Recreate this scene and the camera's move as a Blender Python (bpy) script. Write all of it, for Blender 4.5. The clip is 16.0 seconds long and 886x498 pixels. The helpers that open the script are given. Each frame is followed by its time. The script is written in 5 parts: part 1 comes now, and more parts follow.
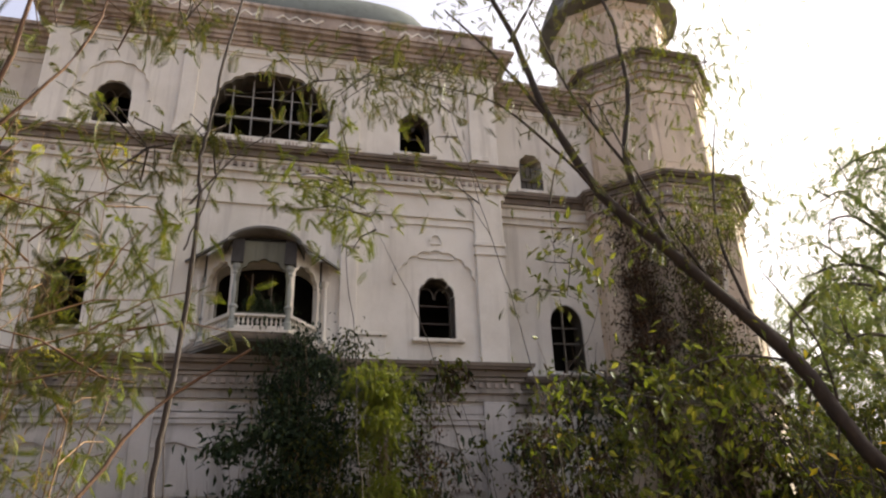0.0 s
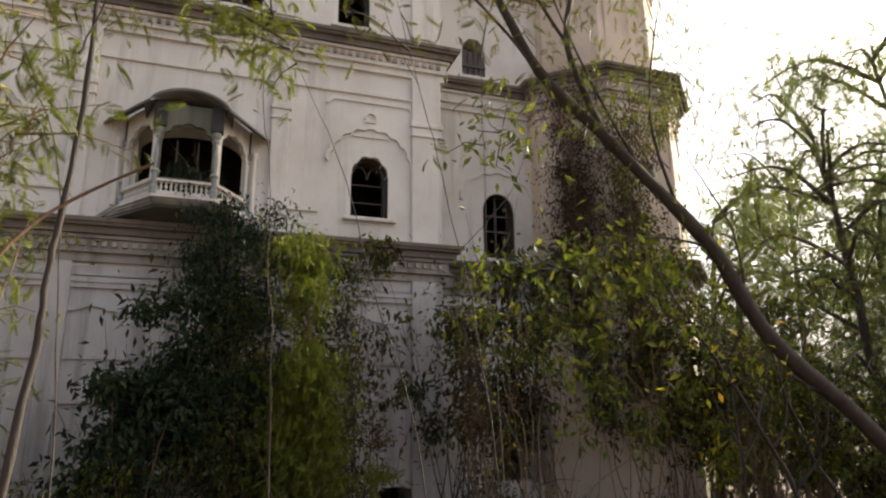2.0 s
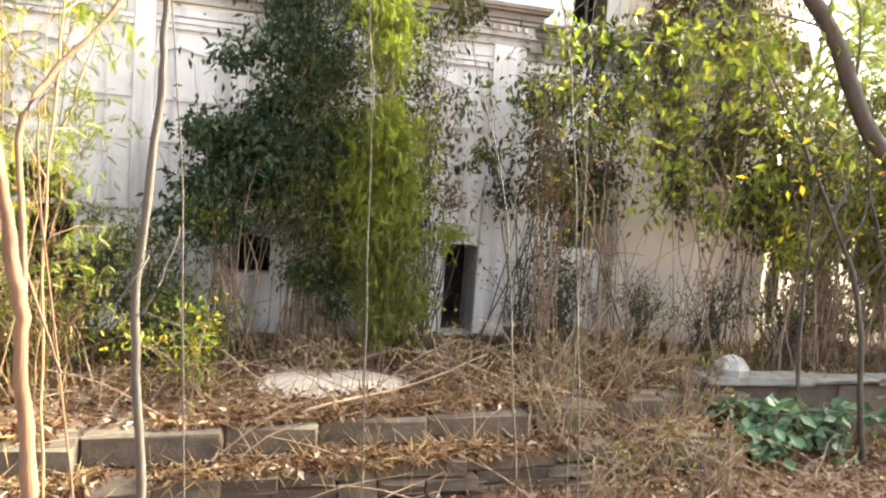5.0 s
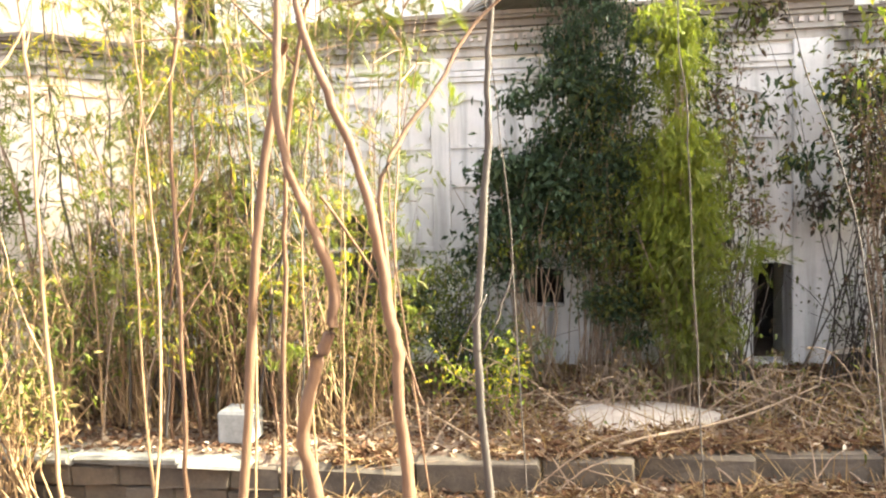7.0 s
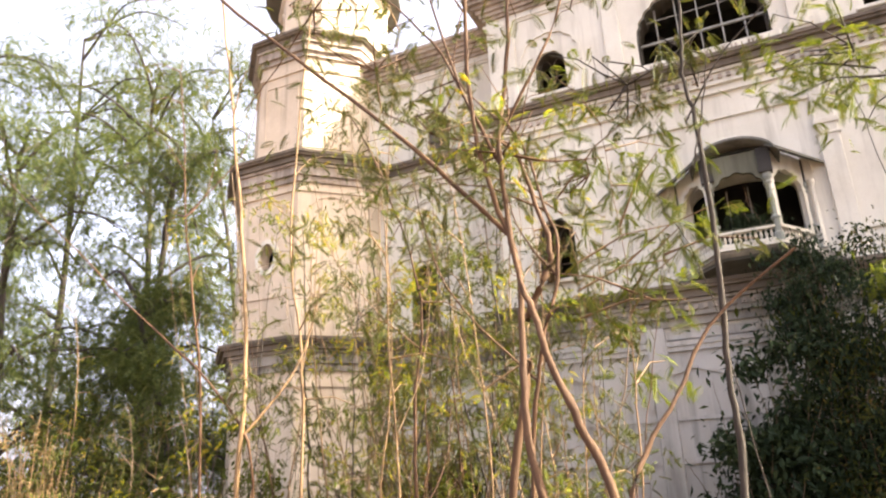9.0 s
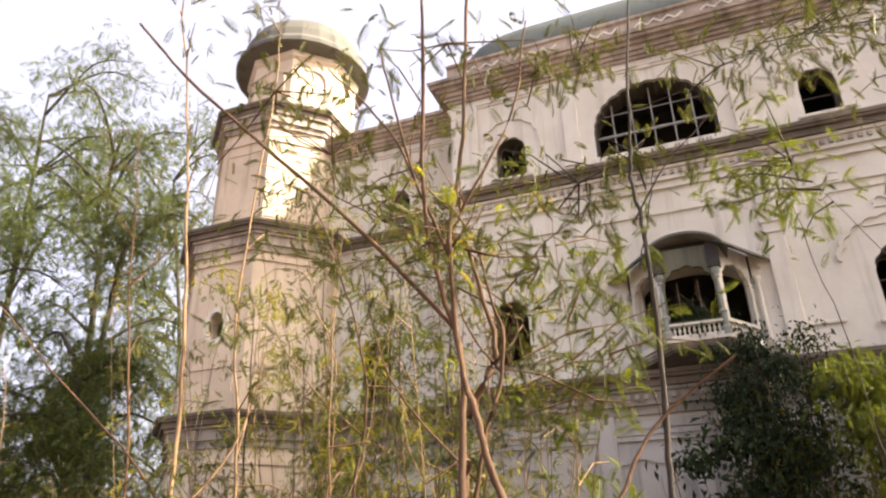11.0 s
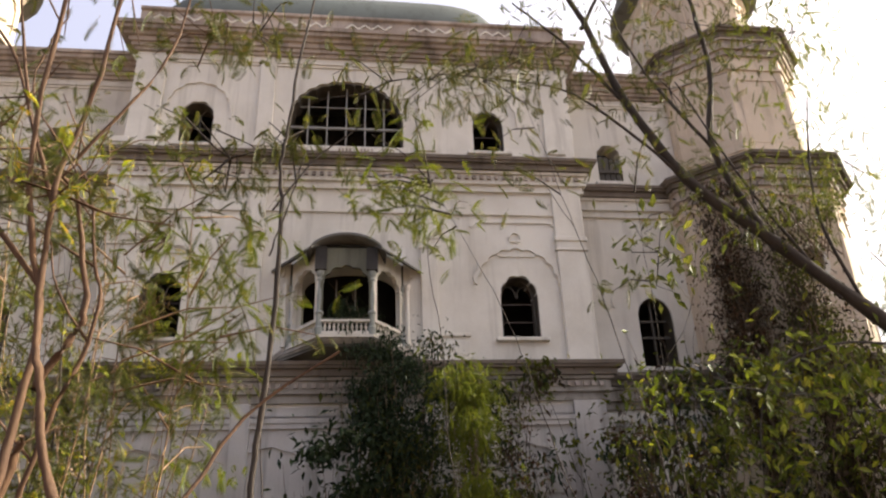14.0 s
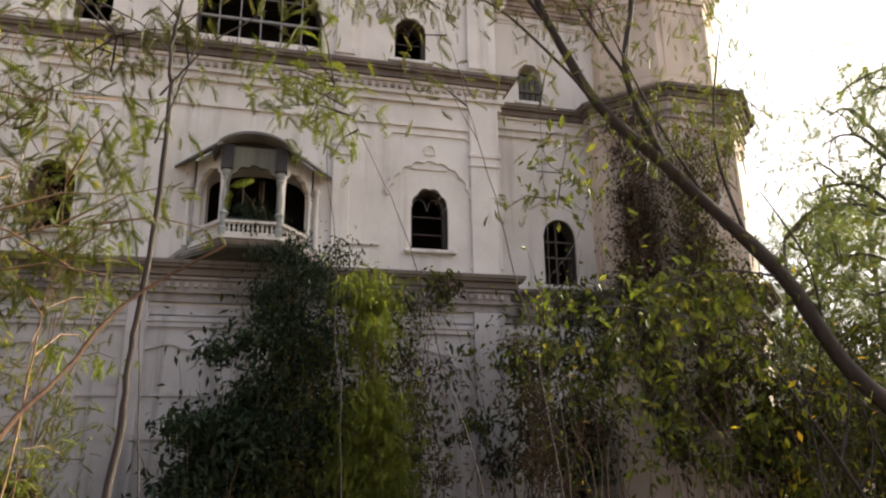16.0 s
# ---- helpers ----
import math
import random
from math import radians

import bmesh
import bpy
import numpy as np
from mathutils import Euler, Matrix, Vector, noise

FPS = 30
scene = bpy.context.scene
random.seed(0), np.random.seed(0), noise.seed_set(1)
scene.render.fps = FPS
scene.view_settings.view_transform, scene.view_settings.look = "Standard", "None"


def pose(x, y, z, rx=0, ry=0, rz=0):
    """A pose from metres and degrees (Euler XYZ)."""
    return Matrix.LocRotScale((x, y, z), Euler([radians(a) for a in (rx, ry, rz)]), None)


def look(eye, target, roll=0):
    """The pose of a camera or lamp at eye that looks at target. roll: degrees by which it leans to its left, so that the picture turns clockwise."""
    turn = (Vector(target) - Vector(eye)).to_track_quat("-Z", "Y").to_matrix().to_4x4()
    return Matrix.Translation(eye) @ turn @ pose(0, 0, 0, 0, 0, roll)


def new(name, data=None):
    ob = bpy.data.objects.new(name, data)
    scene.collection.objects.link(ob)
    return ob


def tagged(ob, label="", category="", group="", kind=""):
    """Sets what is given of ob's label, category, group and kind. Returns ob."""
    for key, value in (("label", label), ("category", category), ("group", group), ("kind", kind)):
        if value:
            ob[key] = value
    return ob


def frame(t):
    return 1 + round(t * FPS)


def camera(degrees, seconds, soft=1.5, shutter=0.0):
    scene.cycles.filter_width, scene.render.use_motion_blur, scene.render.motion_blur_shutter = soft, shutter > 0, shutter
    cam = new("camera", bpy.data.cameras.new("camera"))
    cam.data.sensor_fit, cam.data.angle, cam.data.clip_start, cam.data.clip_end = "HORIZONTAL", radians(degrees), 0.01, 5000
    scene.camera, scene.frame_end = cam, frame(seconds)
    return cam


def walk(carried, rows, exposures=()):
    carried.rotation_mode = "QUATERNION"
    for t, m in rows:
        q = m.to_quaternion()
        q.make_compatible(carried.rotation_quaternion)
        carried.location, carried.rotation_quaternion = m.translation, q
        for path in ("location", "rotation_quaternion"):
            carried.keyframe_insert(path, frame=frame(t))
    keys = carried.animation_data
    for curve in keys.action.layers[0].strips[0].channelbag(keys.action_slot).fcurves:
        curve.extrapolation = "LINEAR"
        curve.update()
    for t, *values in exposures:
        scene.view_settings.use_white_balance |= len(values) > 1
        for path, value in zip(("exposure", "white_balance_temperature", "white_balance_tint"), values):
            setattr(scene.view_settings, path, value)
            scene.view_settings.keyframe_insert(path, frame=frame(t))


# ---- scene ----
# ---------------------------------------------------------------- camera and walk
cam = camera(65.8, 16.0, soft=2.2)
PATH = [  # seconds, x, y, z, yaw, pitch, roll
    (0.0, 0.03, -0.08, 3.01, -13.73, 22.83, 1.72), (0.5, 0.08, -0.06, 3.00, -19.22, 23.03, 1.32), (1.0, 0.15, 0.02, 2.83, -21.14, 22.00, 0.72),
    (1.5, 0.19, 0.06, 2.74, -19.87, 17.71, 0.52), (2.0, 0.22, 0.08, 2.62, -19.33, 14.72, 0.61), (2.5, 0.20, 0.12, 2.59, -19.35, 9.24, 0.19),
    (3.0, 0.14, 0.08, 2.63, -20.83, 4.66, -0.72), (5.5, -0.04, 0.08, 2.67, -11.83, -6.32, -4.86), (6.0, -0.10, 0.13, 2.66, -8.58, -7.26, -4.60),
    (6.5, -0.15, 0.13, 2.64, -1.63, -8.11, -2.20), (7.0, -0.26, 0.13, 2.67, 8.05, -3.30, 1.41), (7.5, -0.32, 0.02, 2.78, 15.73, 4.26, 2.55),
    (8.0, -0.33, -0.04, 2.83, 19.84, 8.69, 2.04), (8.5, -0.34, -0.08, 2.87, 24.58, 12.90, 1.72), (9.0, -0.35, -0.10, 2.91, 25.45, 18.94, 2.45),
    (11.5, -0.27, -0.07, 3.02, 19.52, 24.93, 0.48), (12.0, -0.26, -0.06, 3.02, 17.57, 24.98, 0.30), (12.5, -0.23, -0.03, 3.01, 15.11, 25.00, 0.95),
    (13.0, -0.18, 0.02, 3.03, 8.44, 25.10, 1.24), (13.5, -0.09, 0.04, 3.03, -0.05, 24.31, 1.94), (14.0, 0.02, 0.03, 3.01, -6.55, 23.19, 1.96),
    (14.5, 0.10, 0.00, 3.01, -10.75, 22.48, 1.66), (15.0, 0.15, -0.01, 3.00, -14.74, 21.21, 1.23), (15.5, 0.16, 0.00, 2.98, -14.68, 17.51, 0.65),
    (16.0, 0.17, 0.00, 2.95, -14.18, 15.81, 0.65),
]
EXPOSURES = [
    (0.0, 1.35, 6650, 7), (0.5, 1.0, 6600, 6), (1.0, 0.85, 6600, 6), (1.5, 1.15, 6570, 6), (2.0, 1.42, 6550, 5), (2.5, 1.95, 6600, 3), (3.0, 2.45, 6650, 2), (5.5, 3.95, 6600, -2), (6.5, 3.9, 6750, -2), (7.0, 3.8, 6650, -1), (7.5, 3.4, 6550, 0),
    (8.0, 3.1, 6450, 1), (9.0, 2.5, 6750, 8), (11.5, 1.95, 7000, 10), (12.5, 1.9, 7050, 11), (13.0, 1.6, 7050, 9), (13.5, 1.55, 6800, 8), (14.5, 1.45, 6650, 8), (16.0, 1.55, 6500, 7),
]
walk(cam, [(t, pose(x, y, z, 90 + pitch, roll, yaw)) for t, x, y, z, yaw, pitch, roll in PATH], EXPOSURES)

# ---------------------------------------------------------------- sky and sun
SUN_AZ, SUN_EL = 80.0, 36.0
world = bpy.data.worlds.new("sky")
scene.world = world
world.use_nodes = True
wn = world.node_tree.nodes
sky = wn.new("ShaderNodeTexSky")
sky.sky_type, sky.sun_disc = "NISHITA", False
sky.sun_elevation, sky.sun_rotation = radians(SUN_EL), radians(SUN_AZ)
sky.dust_density, sky.air_density, sky.ozone_density = 10.0, 0.75, 0.4
wn["Background"].inputs["Strength"].default_value = 0.15
haze = wn.new("ShaderNodeMix")  # thin white morning haze over the blue
haze.data_type = "RGBA"
haze.inputs[0].default_value, haze.inputs[7].default_value = 0.45, (2.75, 2.6, 3.2, 1)
world.node_tree.links.new(sky.outputs[0], haze.inputs[6])
world.node_tree.links.new(haze.outputs[2], wn["Background"].inputs["Color"])
sun = new("sun", bpy.data.lights.new("sun", "SUN"))
sun.data.energy, sun.data.angle, sun.data.color = 4.5, radians(0.6), (1.0, 0.92, 0.78)
to_sun = Vector((math.sin(radians(SUN_AZ)) * math.cos(radians(SUN_EL)), math.cos(radians(SUN_AZ)) * math.cos(radians(SUN_EL)), math.sin(radians(SUN_EL))))
sun.matrix_world = look(to_sun * 60, (0, 0, 0))


# ---------------------------------------------------------------- materials
def nodes_of(name):
    m = bpy.data.materials.new(name)
    m.use_nodes = True
    return m, m.node_tree.nodes, m.node_tree.links, m.node_tree.nodes["Principled BSDF"]


def ramp(nt, links, source, stops):
    r = nt.new("ShaderNodeValToRGB")
    while len(r.color_ramp.elements) < len(stops):
        r.color_ramp.elements.new(0.5)
    for e, (p, c) in zip(r.color_ramp.elements, stops):
        e.position, e.color = p, (*c, 1)
    links.new(source, r.inputs[0])
    return r.outputs[0]


def noise_tex(nt, links, scale, detail=4.0, rough=0.6, stretch=(1, 1, 1), coords="Object"):
    tc, mp, n = nt.new("ShaderNodeTexCoord"), nt.new("ShaderNodeMapping"), nt.new("ShaderNodeTexNoise")
    mp.inputs["Scale"].default_value = stretch
    n.inputs["Scale"].default_value, n.inputs["Detail"].default_value, n.inputs["Roughness"].default_value = scale, detail, rough
    links.new(tc.outputs[coords], mp.inputs[0])
    links.new(mp.outputs[0], n.inputs["Vector"])
    return n.outputs["Fac"]


def mix(nt, links, fac, a, b, mode="MIX"):
    m = nt.new("ShaderNodeMix")
    m.data_type, m.blend_type = "RGBA", mode
    for sock, v in ((m.inputs[0], fac), (m.inputs[6], a), (m.inputs[7], b)):
        if isinstance(v, (float, int)):
            sock.default_value = v
        elif isinstance(v, tuple):
            sock.default_value = (*v, 1)
        else:
            links.new(v, sock)
    return m.outputs[2]


def bump(nt, links, bsdf, height, strength, distance):
    b = nt.new("ShaderNodeBump")
    b.inputs["Strength"].default_value, b.inputs["Distance"].default_value = strength, distance
    links.new(height, b.inputs["Height"])
    links.new(b.outputs[0], bsdf.inputs["Normal"])


def plaster(name, light, stain, dark, amount):
    """Old lime wash: blotches, rain streaks that run down, grain."""
    m, nt, lk, b = nodes_of(name)
    blotch = noise_tex(nt, lk, 0.55, 6, 0.65)
    streak = noise_tex(nt, lk, 2.2, 5, 0.6, (1.6, 1.6, 0.12))
    fine = noise_tex(nt, lk, 38, 4, 0.7)
    base = mix(nt, lk, ramp(nt, lk, blotch, [(0.42, (0, 0, 0)), (0.68, (1, 1, 1))]), light, stain)
    base = mix(nt, lk, ramp(nt, lk, streak, [(0.62 - amount, (0, 0, 0)), (0.86 - amount, (0.75, 0.75, 0.75))]), base, dark)
    base = mix(nt, lk, 0.25, base, ramp(nt, lk, fine, [(0.3, (0.55, 0.52, 0.48)), (0.7, (0.9, 0.88, 0.85))]), "MULTIPLY")
    lk.new(base, b.inputs["Base Color"])
    b.inputs["Roughness"].default_value = 0.9
    bump(nt, lk, b, fine, 0.35, 0.01)
    return m


def plain(name, c1, c2, scale=6.0, rough=0.85, metal=0.0, stretch=(1, 1, 1), bumps=0.3, island=False):
    m, nt, lk, b = nodes_of(name)
    big, fine = noise_tex(nt, lk, scale, 5, 0.65, stretch), noise_tex(nt, lk, scale * 9, 3, 0.6, stretch)
    col = ramp(nt, lk, big, [(0.3, c1), (0.7, c2)])
    col = mix(nt, lk, 0.35, col, ramp(nt, lk, fine, [(0.3, (0.45, 0.45, 0.45)), (0.7, (1, 1, 1))]), "MULTIPLY")
    info = nt.new("ShaderNodeNewGeometry" if island else "ShaderNodeObjectInfo")
    rnd = info.outputs["Random Per Island" if island else "Random"]
    col = mix(nt, lk, 0.5, col, ramp(nt, lk, rnd, [(0.0, (0.6, 0.6, 0.6)), (1.0, (1, 1, 1))]), "MULTIPLY")
    lk.new(col, b.inputs["Base Color"])
    b.inputs["Roughness"].default_value, b.inputs["Metallic"].default_value = rough, metal
    bump(nt, lk, b, fine, bumps, 0.01)
    return m


def leaf(name, stops, glow=0.45, rough=0.5):
    """Thin leaves that let some light through; every leaf has its own tint."""
    m, nt, lk, b = nodes_of(name)
    g = nt.new("ShaderNodeNewGeometry")
    col = ramp(nt, lk, g.outputs["Random Per Island"], stops)
    big = noise_tex(nt, lk, 0.9, 3)
    col = mix(nt, lk, 0.5, col, ramp(nt, lk, big, [(0.35, (0.55, 0.55, 0.5)), (0.65, (1, 1, 1))]), "MULTIPLY")
    tr, mx = nt.new("ShaderNodeBsdfTranslucent"), nt.new("ShaderNodeMixShader")
    lk.new(col, b.inputs["Base Color"])
    lk.new(mix(nt, lk, 0.6, col, (1.0, 0.95, 0.35), "MULTIPLY"), tr.inputs[0])
    b.inputs["Roughness"].default_value = rough
    b.inputs["Specular IOR Level"].default_value = 0.12
    mx.inputs[0].default_value = glow
    lk.new(b.outputs[0], mx.inputs[1])
    lk.new(tr.outputs[0], mx.inputs[2])
    lk.new(mx.outputs[0], nt["Material Output"].inputs["Surface"])
    return m


M_WALL = plaster("lime_plaster", (0.73, 0.705, 0.63), (0.59, 0.56, 0.485), (0.34, 0.315, 0.265), 0.09)
M_LOW = plaster("damp_plaster", (0.57, 0.545, 0.51), (0.40, 0.375, 0.34), (0.15, 0.14, 0.12), 0.13)
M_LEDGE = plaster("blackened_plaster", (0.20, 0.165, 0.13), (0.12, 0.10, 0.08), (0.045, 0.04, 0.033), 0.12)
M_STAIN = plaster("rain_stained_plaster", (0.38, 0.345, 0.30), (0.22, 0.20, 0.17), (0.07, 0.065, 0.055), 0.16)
M_MOSS = plaster("mossy_plaster", (0.17, 0.17, 0.125), (0.09, 0.095, 0.065), (0.035, 0.037, 0.028), 0.14)
M_VAULT = plaster("green_grey_roofing", (0.065, 0.08, 0.08), (0.04, 0.05, 0.05), (0.02, 0.024, 0.024), 0.10)
M_COPE = plain("lichened_coping", (0.08, 0.074, 0.062), (0.19, 0.178, 0.155), 3.0, 0.9)
M_TRIM = plaster("moulding_plaster", (0.50, 0.43, 0.37), (0.30, 0.25, 0.21), (0.085, 0.072, 0.06), 0.16)
M_TOWER = plaster("tower_plaster", (0.68, 0.58, 0.46), (0.52, 0.43, 0.32), (0.24, 0.19, 0.14), 0.08)
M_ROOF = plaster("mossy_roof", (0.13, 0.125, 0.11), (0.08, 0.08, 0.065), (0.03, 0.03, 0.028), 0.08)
M_MARBLE = plaster("grey_marble", (0.34, 0.36, 0.33), (0.20, 0.22, 0.20), (0.07, 0.08, 0.07), 0.12)
# near-black: lack of light indoors put into the colour; also on balcony post blocks
M_DARK = plain("near_black", (0.03, 0.028, 0.025), (0.06, 0.055, 0.05), 2.0)
M_FRAME = plain("weathered_frame", (0.20, 0.20, 0.18), (0.38, 0.37, 0.34), 5.0, 0.7)
M_IRON = plain("rusty_iron", (0.05, 0.035, 0.03), (0.12, 0.09, 0.07), 12.0, 0.6, 0.5)
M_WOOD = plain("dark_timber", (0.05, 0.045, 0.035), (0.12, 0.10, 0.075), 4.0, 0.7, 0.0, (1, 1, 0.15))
M_STONE = plain("weathered_stone", (0.04, 0.03, 0.02), (0.10, 0.076, 0.052), 3.0, 0.95, 0.0, (1, 1, 1), 0.9)
M_KERB = plain("pale_stone", (0.15, 0.145, 0.13), (0.30, 0.29, 0.265), 3.0, 0.9)
M_BARK = plain("tan_bark", (0.06, 0.026, 0.010), (0.13, 0.064, 0.026), 5.0, 0.85, 0.0, (1, 1, 0.2), 0.6)
M_BARKG = plain("grey_bark", (0.027, 0.02, 0.015), (0.062, 0.046, 0.034), 5.0, 0.9, 0.0, (1, 1, 0.2), 0.7)
M_REED = plain("pale_stems", (0.15, 0.085, 0.036), (0.29, 0.18, 0.085), 4.0, 0.7, 0.0, (1, 1, 0.2), 0.4, True)
M_TWIG = plain("dry_twigs", (0.12, 0.075, 0.045), (0.26, 0.185, 0.12), 5.0, 0.85, 0.0, (1, 1, 1), 0.4, True)
M_FEATHER = leaf("feather_leaf", [(0.0, (0.045, 0.055, 0.014)), (0.5, (0.085, 0.098, 0.024)), (0.85, (0.14, 0.135, 0.04)), (1.0, (0.19, 0.13, 0.045))], 0.35)
M_LIME = leaf("lime_leaf", [(0.0, (0.07, 0.095, 0.014)), (0.6, (0.13, 0.16, 0.022)), (1.0, (0.20, 0.19, 0.035))], 0.45)
M_DARKLEAF = leaf("dark_leaf", [(0.0, (0.015, 0.026, 0.014)), (0.6, (0.029, 0.047, 0.023)), (1.0, (0.056, 0.076, 0.034))], 0.2)
M_OLIVE = leaf("olive_leaf", [(0.0, (0.055, 0.065, 0.016)), (0.6, (0.11, 0.13, 0.03)), (0.96, (0.17, 0.17, 0.04)), (1.0, (0.45, 0.36, 0.03))], 0.45)
M_YELLOW = leaf("yellowing_leaf", [(0.0, (0.14, 0.20, 0.03)), (0.55, (0.26, 0.28, 0.03)), (0.85, (0.55, 0.45, 0.03)), (1.0, (0.60, 0.30, 0.05))], 0.5)
M_DRYLEAF = leaf("dry_leaf", [(0.0, (0.055, 0.026, 0.013)), (0.5, (0.118, 0.060, 0.032)), (0.92, (0.20, 0.14, 0.09)), (1.0, (0.46, 0.39, 0.31))], 0.15, 0.7)
M_STRAW = leaf("straw", [(0.0, (0.09, 0.052, 0.022)), (0.6, (0.18, 0.115, 0.05)), (1.0, (0.31, 0.22, 0.115))], 0.25, 0.7)
M_WITHER = leaf("withered_creeper", [(0.0, (0.028, 0.020, 0.013)), (0.6, (0.06, 0.042, 0.026)), (1.0, (0.09, 0.075, 0.035))], 0.15)
M_BROAD = leaf("broad_leaf", [(0.0, (0.06, 0.11, 0.06)), (0.7, (0.12, 0.18, 0.10)), (1.0, (0.26, 0.32, 0.24))], 0.3)
M_FAR = leaf("far_leaf", [(0.0, (0.06, 0.085, 0.03)), (0.6, (0.11, 0.14, 0.05)), (1.0, (0.17, 0.18, 0.07))], 0.6)


def soil():
    m, nt, lk, b = nodes_of("dry_soil")
    big, fine, speck = noise_tex(nt, lk, 0.5, 5), noise_tex(nt, lk, 14, 5, 0.7), noise_tex(nt, lk, 60, 2)
    col = ramp(nt, lk, big, [(0.35, (0.09, 0.056, 0.036)), (0.55, (0.15, 0.10, 0.066)), (0.7, (0.22, 0.16, 0.11))])
    col = mix(nt, lk, 0.7, col, ramp(nt, lk, fine, [(0.3, (0.35, 0.33, 0.3)), (0.7, (1, 1, 1))]), "MULTIPLY")
    lk.new(col, b.inputs["Base Color"])
    b.inputs["Roughness"].default_value = 0.95
    bump(nt, lk, b, fine, 0.8, 0.04)
    return m


M_SOIL = soil()


# ---------------------------------------------------------------- mesh helpers
def part(name, bm, material, parent=None, label="", smooth=False):
    me = bpy.data.meshes.new(name)
    bmesh.ops.recalc_face_normals(bm, faces=bm.faces)
    bm.to_mesh(me)
    bm.free()
    me.materials.append(material)
    if smooth:
        me.polygons.foreach_set("use_smooth", [True] * len(me.polygons))
    ob = new(name, me)
    ob.parent = parent
    if label:
        ob["label"] = label
    return ob


def from_arrays(name, verts, faces, material, parent=None, smooth=False):
    """One mesh from numpy arrays of corners and quads or triangles."""
    me = bpy.data.meshes.new(name)
    n = faces.shape[1]
    me.vertices.add(len(verts))
    me.vertices.foreach_set("co", verts.astype(np.float32).ravel())
    me.loops.add(faces.size)
    me.loops.foreach_set("vertex_index", faces.astype(np.int32).ravel())
    me.polygons.add(len(faces))
    me.polygons.foreach_set("loop_start", np.arange(0, faces.size, n, dtype=np.int32))
    me.polygons.foreach_set("use_smooth", np.full(len(faces), smooth))
    me.update(calc_edges=True)
    me.materials.append(material)
    ob = new(name, me)
    ob.parent = parent
    return ob


def empty(name, at=(0, 0, 0)):
    ob = new(name)
    ob.location = at
    return ob


def box(bm, x0, x1, y0, y1, z0, z1, bevel=0.0):
    vs = [bm.verts.new((x, y, z)) for x in (x0, x1) for y in (y0, y1) for z in (z0, z1)]
    fs = [bm.faces.new([vs[i] for i in f]) for f in ((0, 1, 3, 2), (4, 6, 7, 5), (0, 4, 5, 1), (2, 3, 7, 6), (0, 2, 6, 4), (1, 5, 7, 3))]
    if bevel:
        bmesh.ops.bevel(bm, geom=list({e for f in fs for e in f.edges}), offset=bevel, segments=1, affect="EDGES")


def sweep(bm, profile, path, closed=False):
    """A moulding: profile of (out, z) carried along a plan path of (x, y); out lies to the right of the way."""
    n = len(path)
    rings = []
    for i, (x, y) in enumerate(path):
        p = Vector((x, y))
        a = p - Vector(path[i - 1]) if (i or closed) else None
        b = Vector(path[(i + 1) % n]) - p if (i < n - 1 or closed) else None
        da, db = (a or b).normalized(), (b or a).normalized()
        na, nb = Vector((da.y, -da.x)), Vector((db.y, -db.x))
        m = na + nb
        m = m / max(m.dot(na), 0.2)
        rings.append([bm.verts.new((x + m.x * o, y + m.y * o, z)) for o, z in profile])
    k = len(profile)
    for i in range(n if closed else n - 1):
        r, s = rings[i], rings[(i + 1) % n]
        for j in range(k):
            bm.faces.new((r[j], r[(j + 1) % k], s[(j + 1) % k], s[j]))
    if not closed:
        bm.faces.new(rings[0])
        bm.faces.new(rings[-1][::-1])


def arch(cx, half, sill, spring, top, cusps=0, depth=0.06, steps=28):
    """Outline of an arched opening in (x, z), from the lower left corner round; the head may be scalloped."""
    pts = [(cx - half, sill), (cx + half, sill)]
    for i in range(steps + 1):
        a = math.pi * i / steps
        r = 1.0 - (depth * (1 - abs(math.sin(cusps * a))) if cusps and 0 < i < steps else 0)
        pts.append((cx + half * math.cos(a) * r, spring + (top - spring) * math.sin(a) * r))
    return pts


def sheet(bm, outline, holes, y, thick):
    """A wall of an outline in (x, z) with holes cut right through; front at y, going back by thick."""
    edges = []
    for loop in [outline] + holes:
        vs = [bm.verts.new((x, y, z)) for x, z in loop]
        edges += [bm.edges.new((vs[i], vs[(i + 1) % len(vs)])) for i in range(len(vs))]
    got = bmesh.ops.triangle_fill(bm, edges=edges, use_beauty=True, normal=(0, -1, 0))
    faces = [g for g in got["geom"] if isinstance(g, bmesh.types.BMFace)]
    back = bmesh.ops.extrude_face_region(bm, geom=faces)
    bmesh.ops.translate(bm, verts=[g for g in back["geom"] if isinstance(g, bmesh.types.BMVert)], vec=(0, thick, 0))


def band(bm, pts, width, y, proud, closed=False):
    """A flat raised band that follows an outline in (x, z), outside it, standing proud of the wall at y."""
    n = len(pts)
    rows = []
    for i, (x, z) in enumerate(pts):
        p = Vector((x, z))
        a = Vector(pts[i - 1]) if (i or closed) else p
        b = Vector(pts[(i + 1) % n]) if (i < n - 1 or closed) else p
        d = (b - a).normalized()
        nrm = Vector((d.y, -d.x)) * width
        rows.append([bm.verts.new((q.x, yy, q.y)) for q, yy in ((p, y), (p, y - proud), (p + nrm, y - proud), (p + nrm, y))])
    for i in range(n if closed else n - 1):
        r, s = rows[i], rows[(i + 1) % n]
        for j in range(4):
            bm.faces.new((r[j], s[j], s[(j + 1) % 4], r[(j + 1) % 4]))
    if not closed:
        bm.faces.new(rows[0])
        bm.faces.new(rows[-1][::-1])


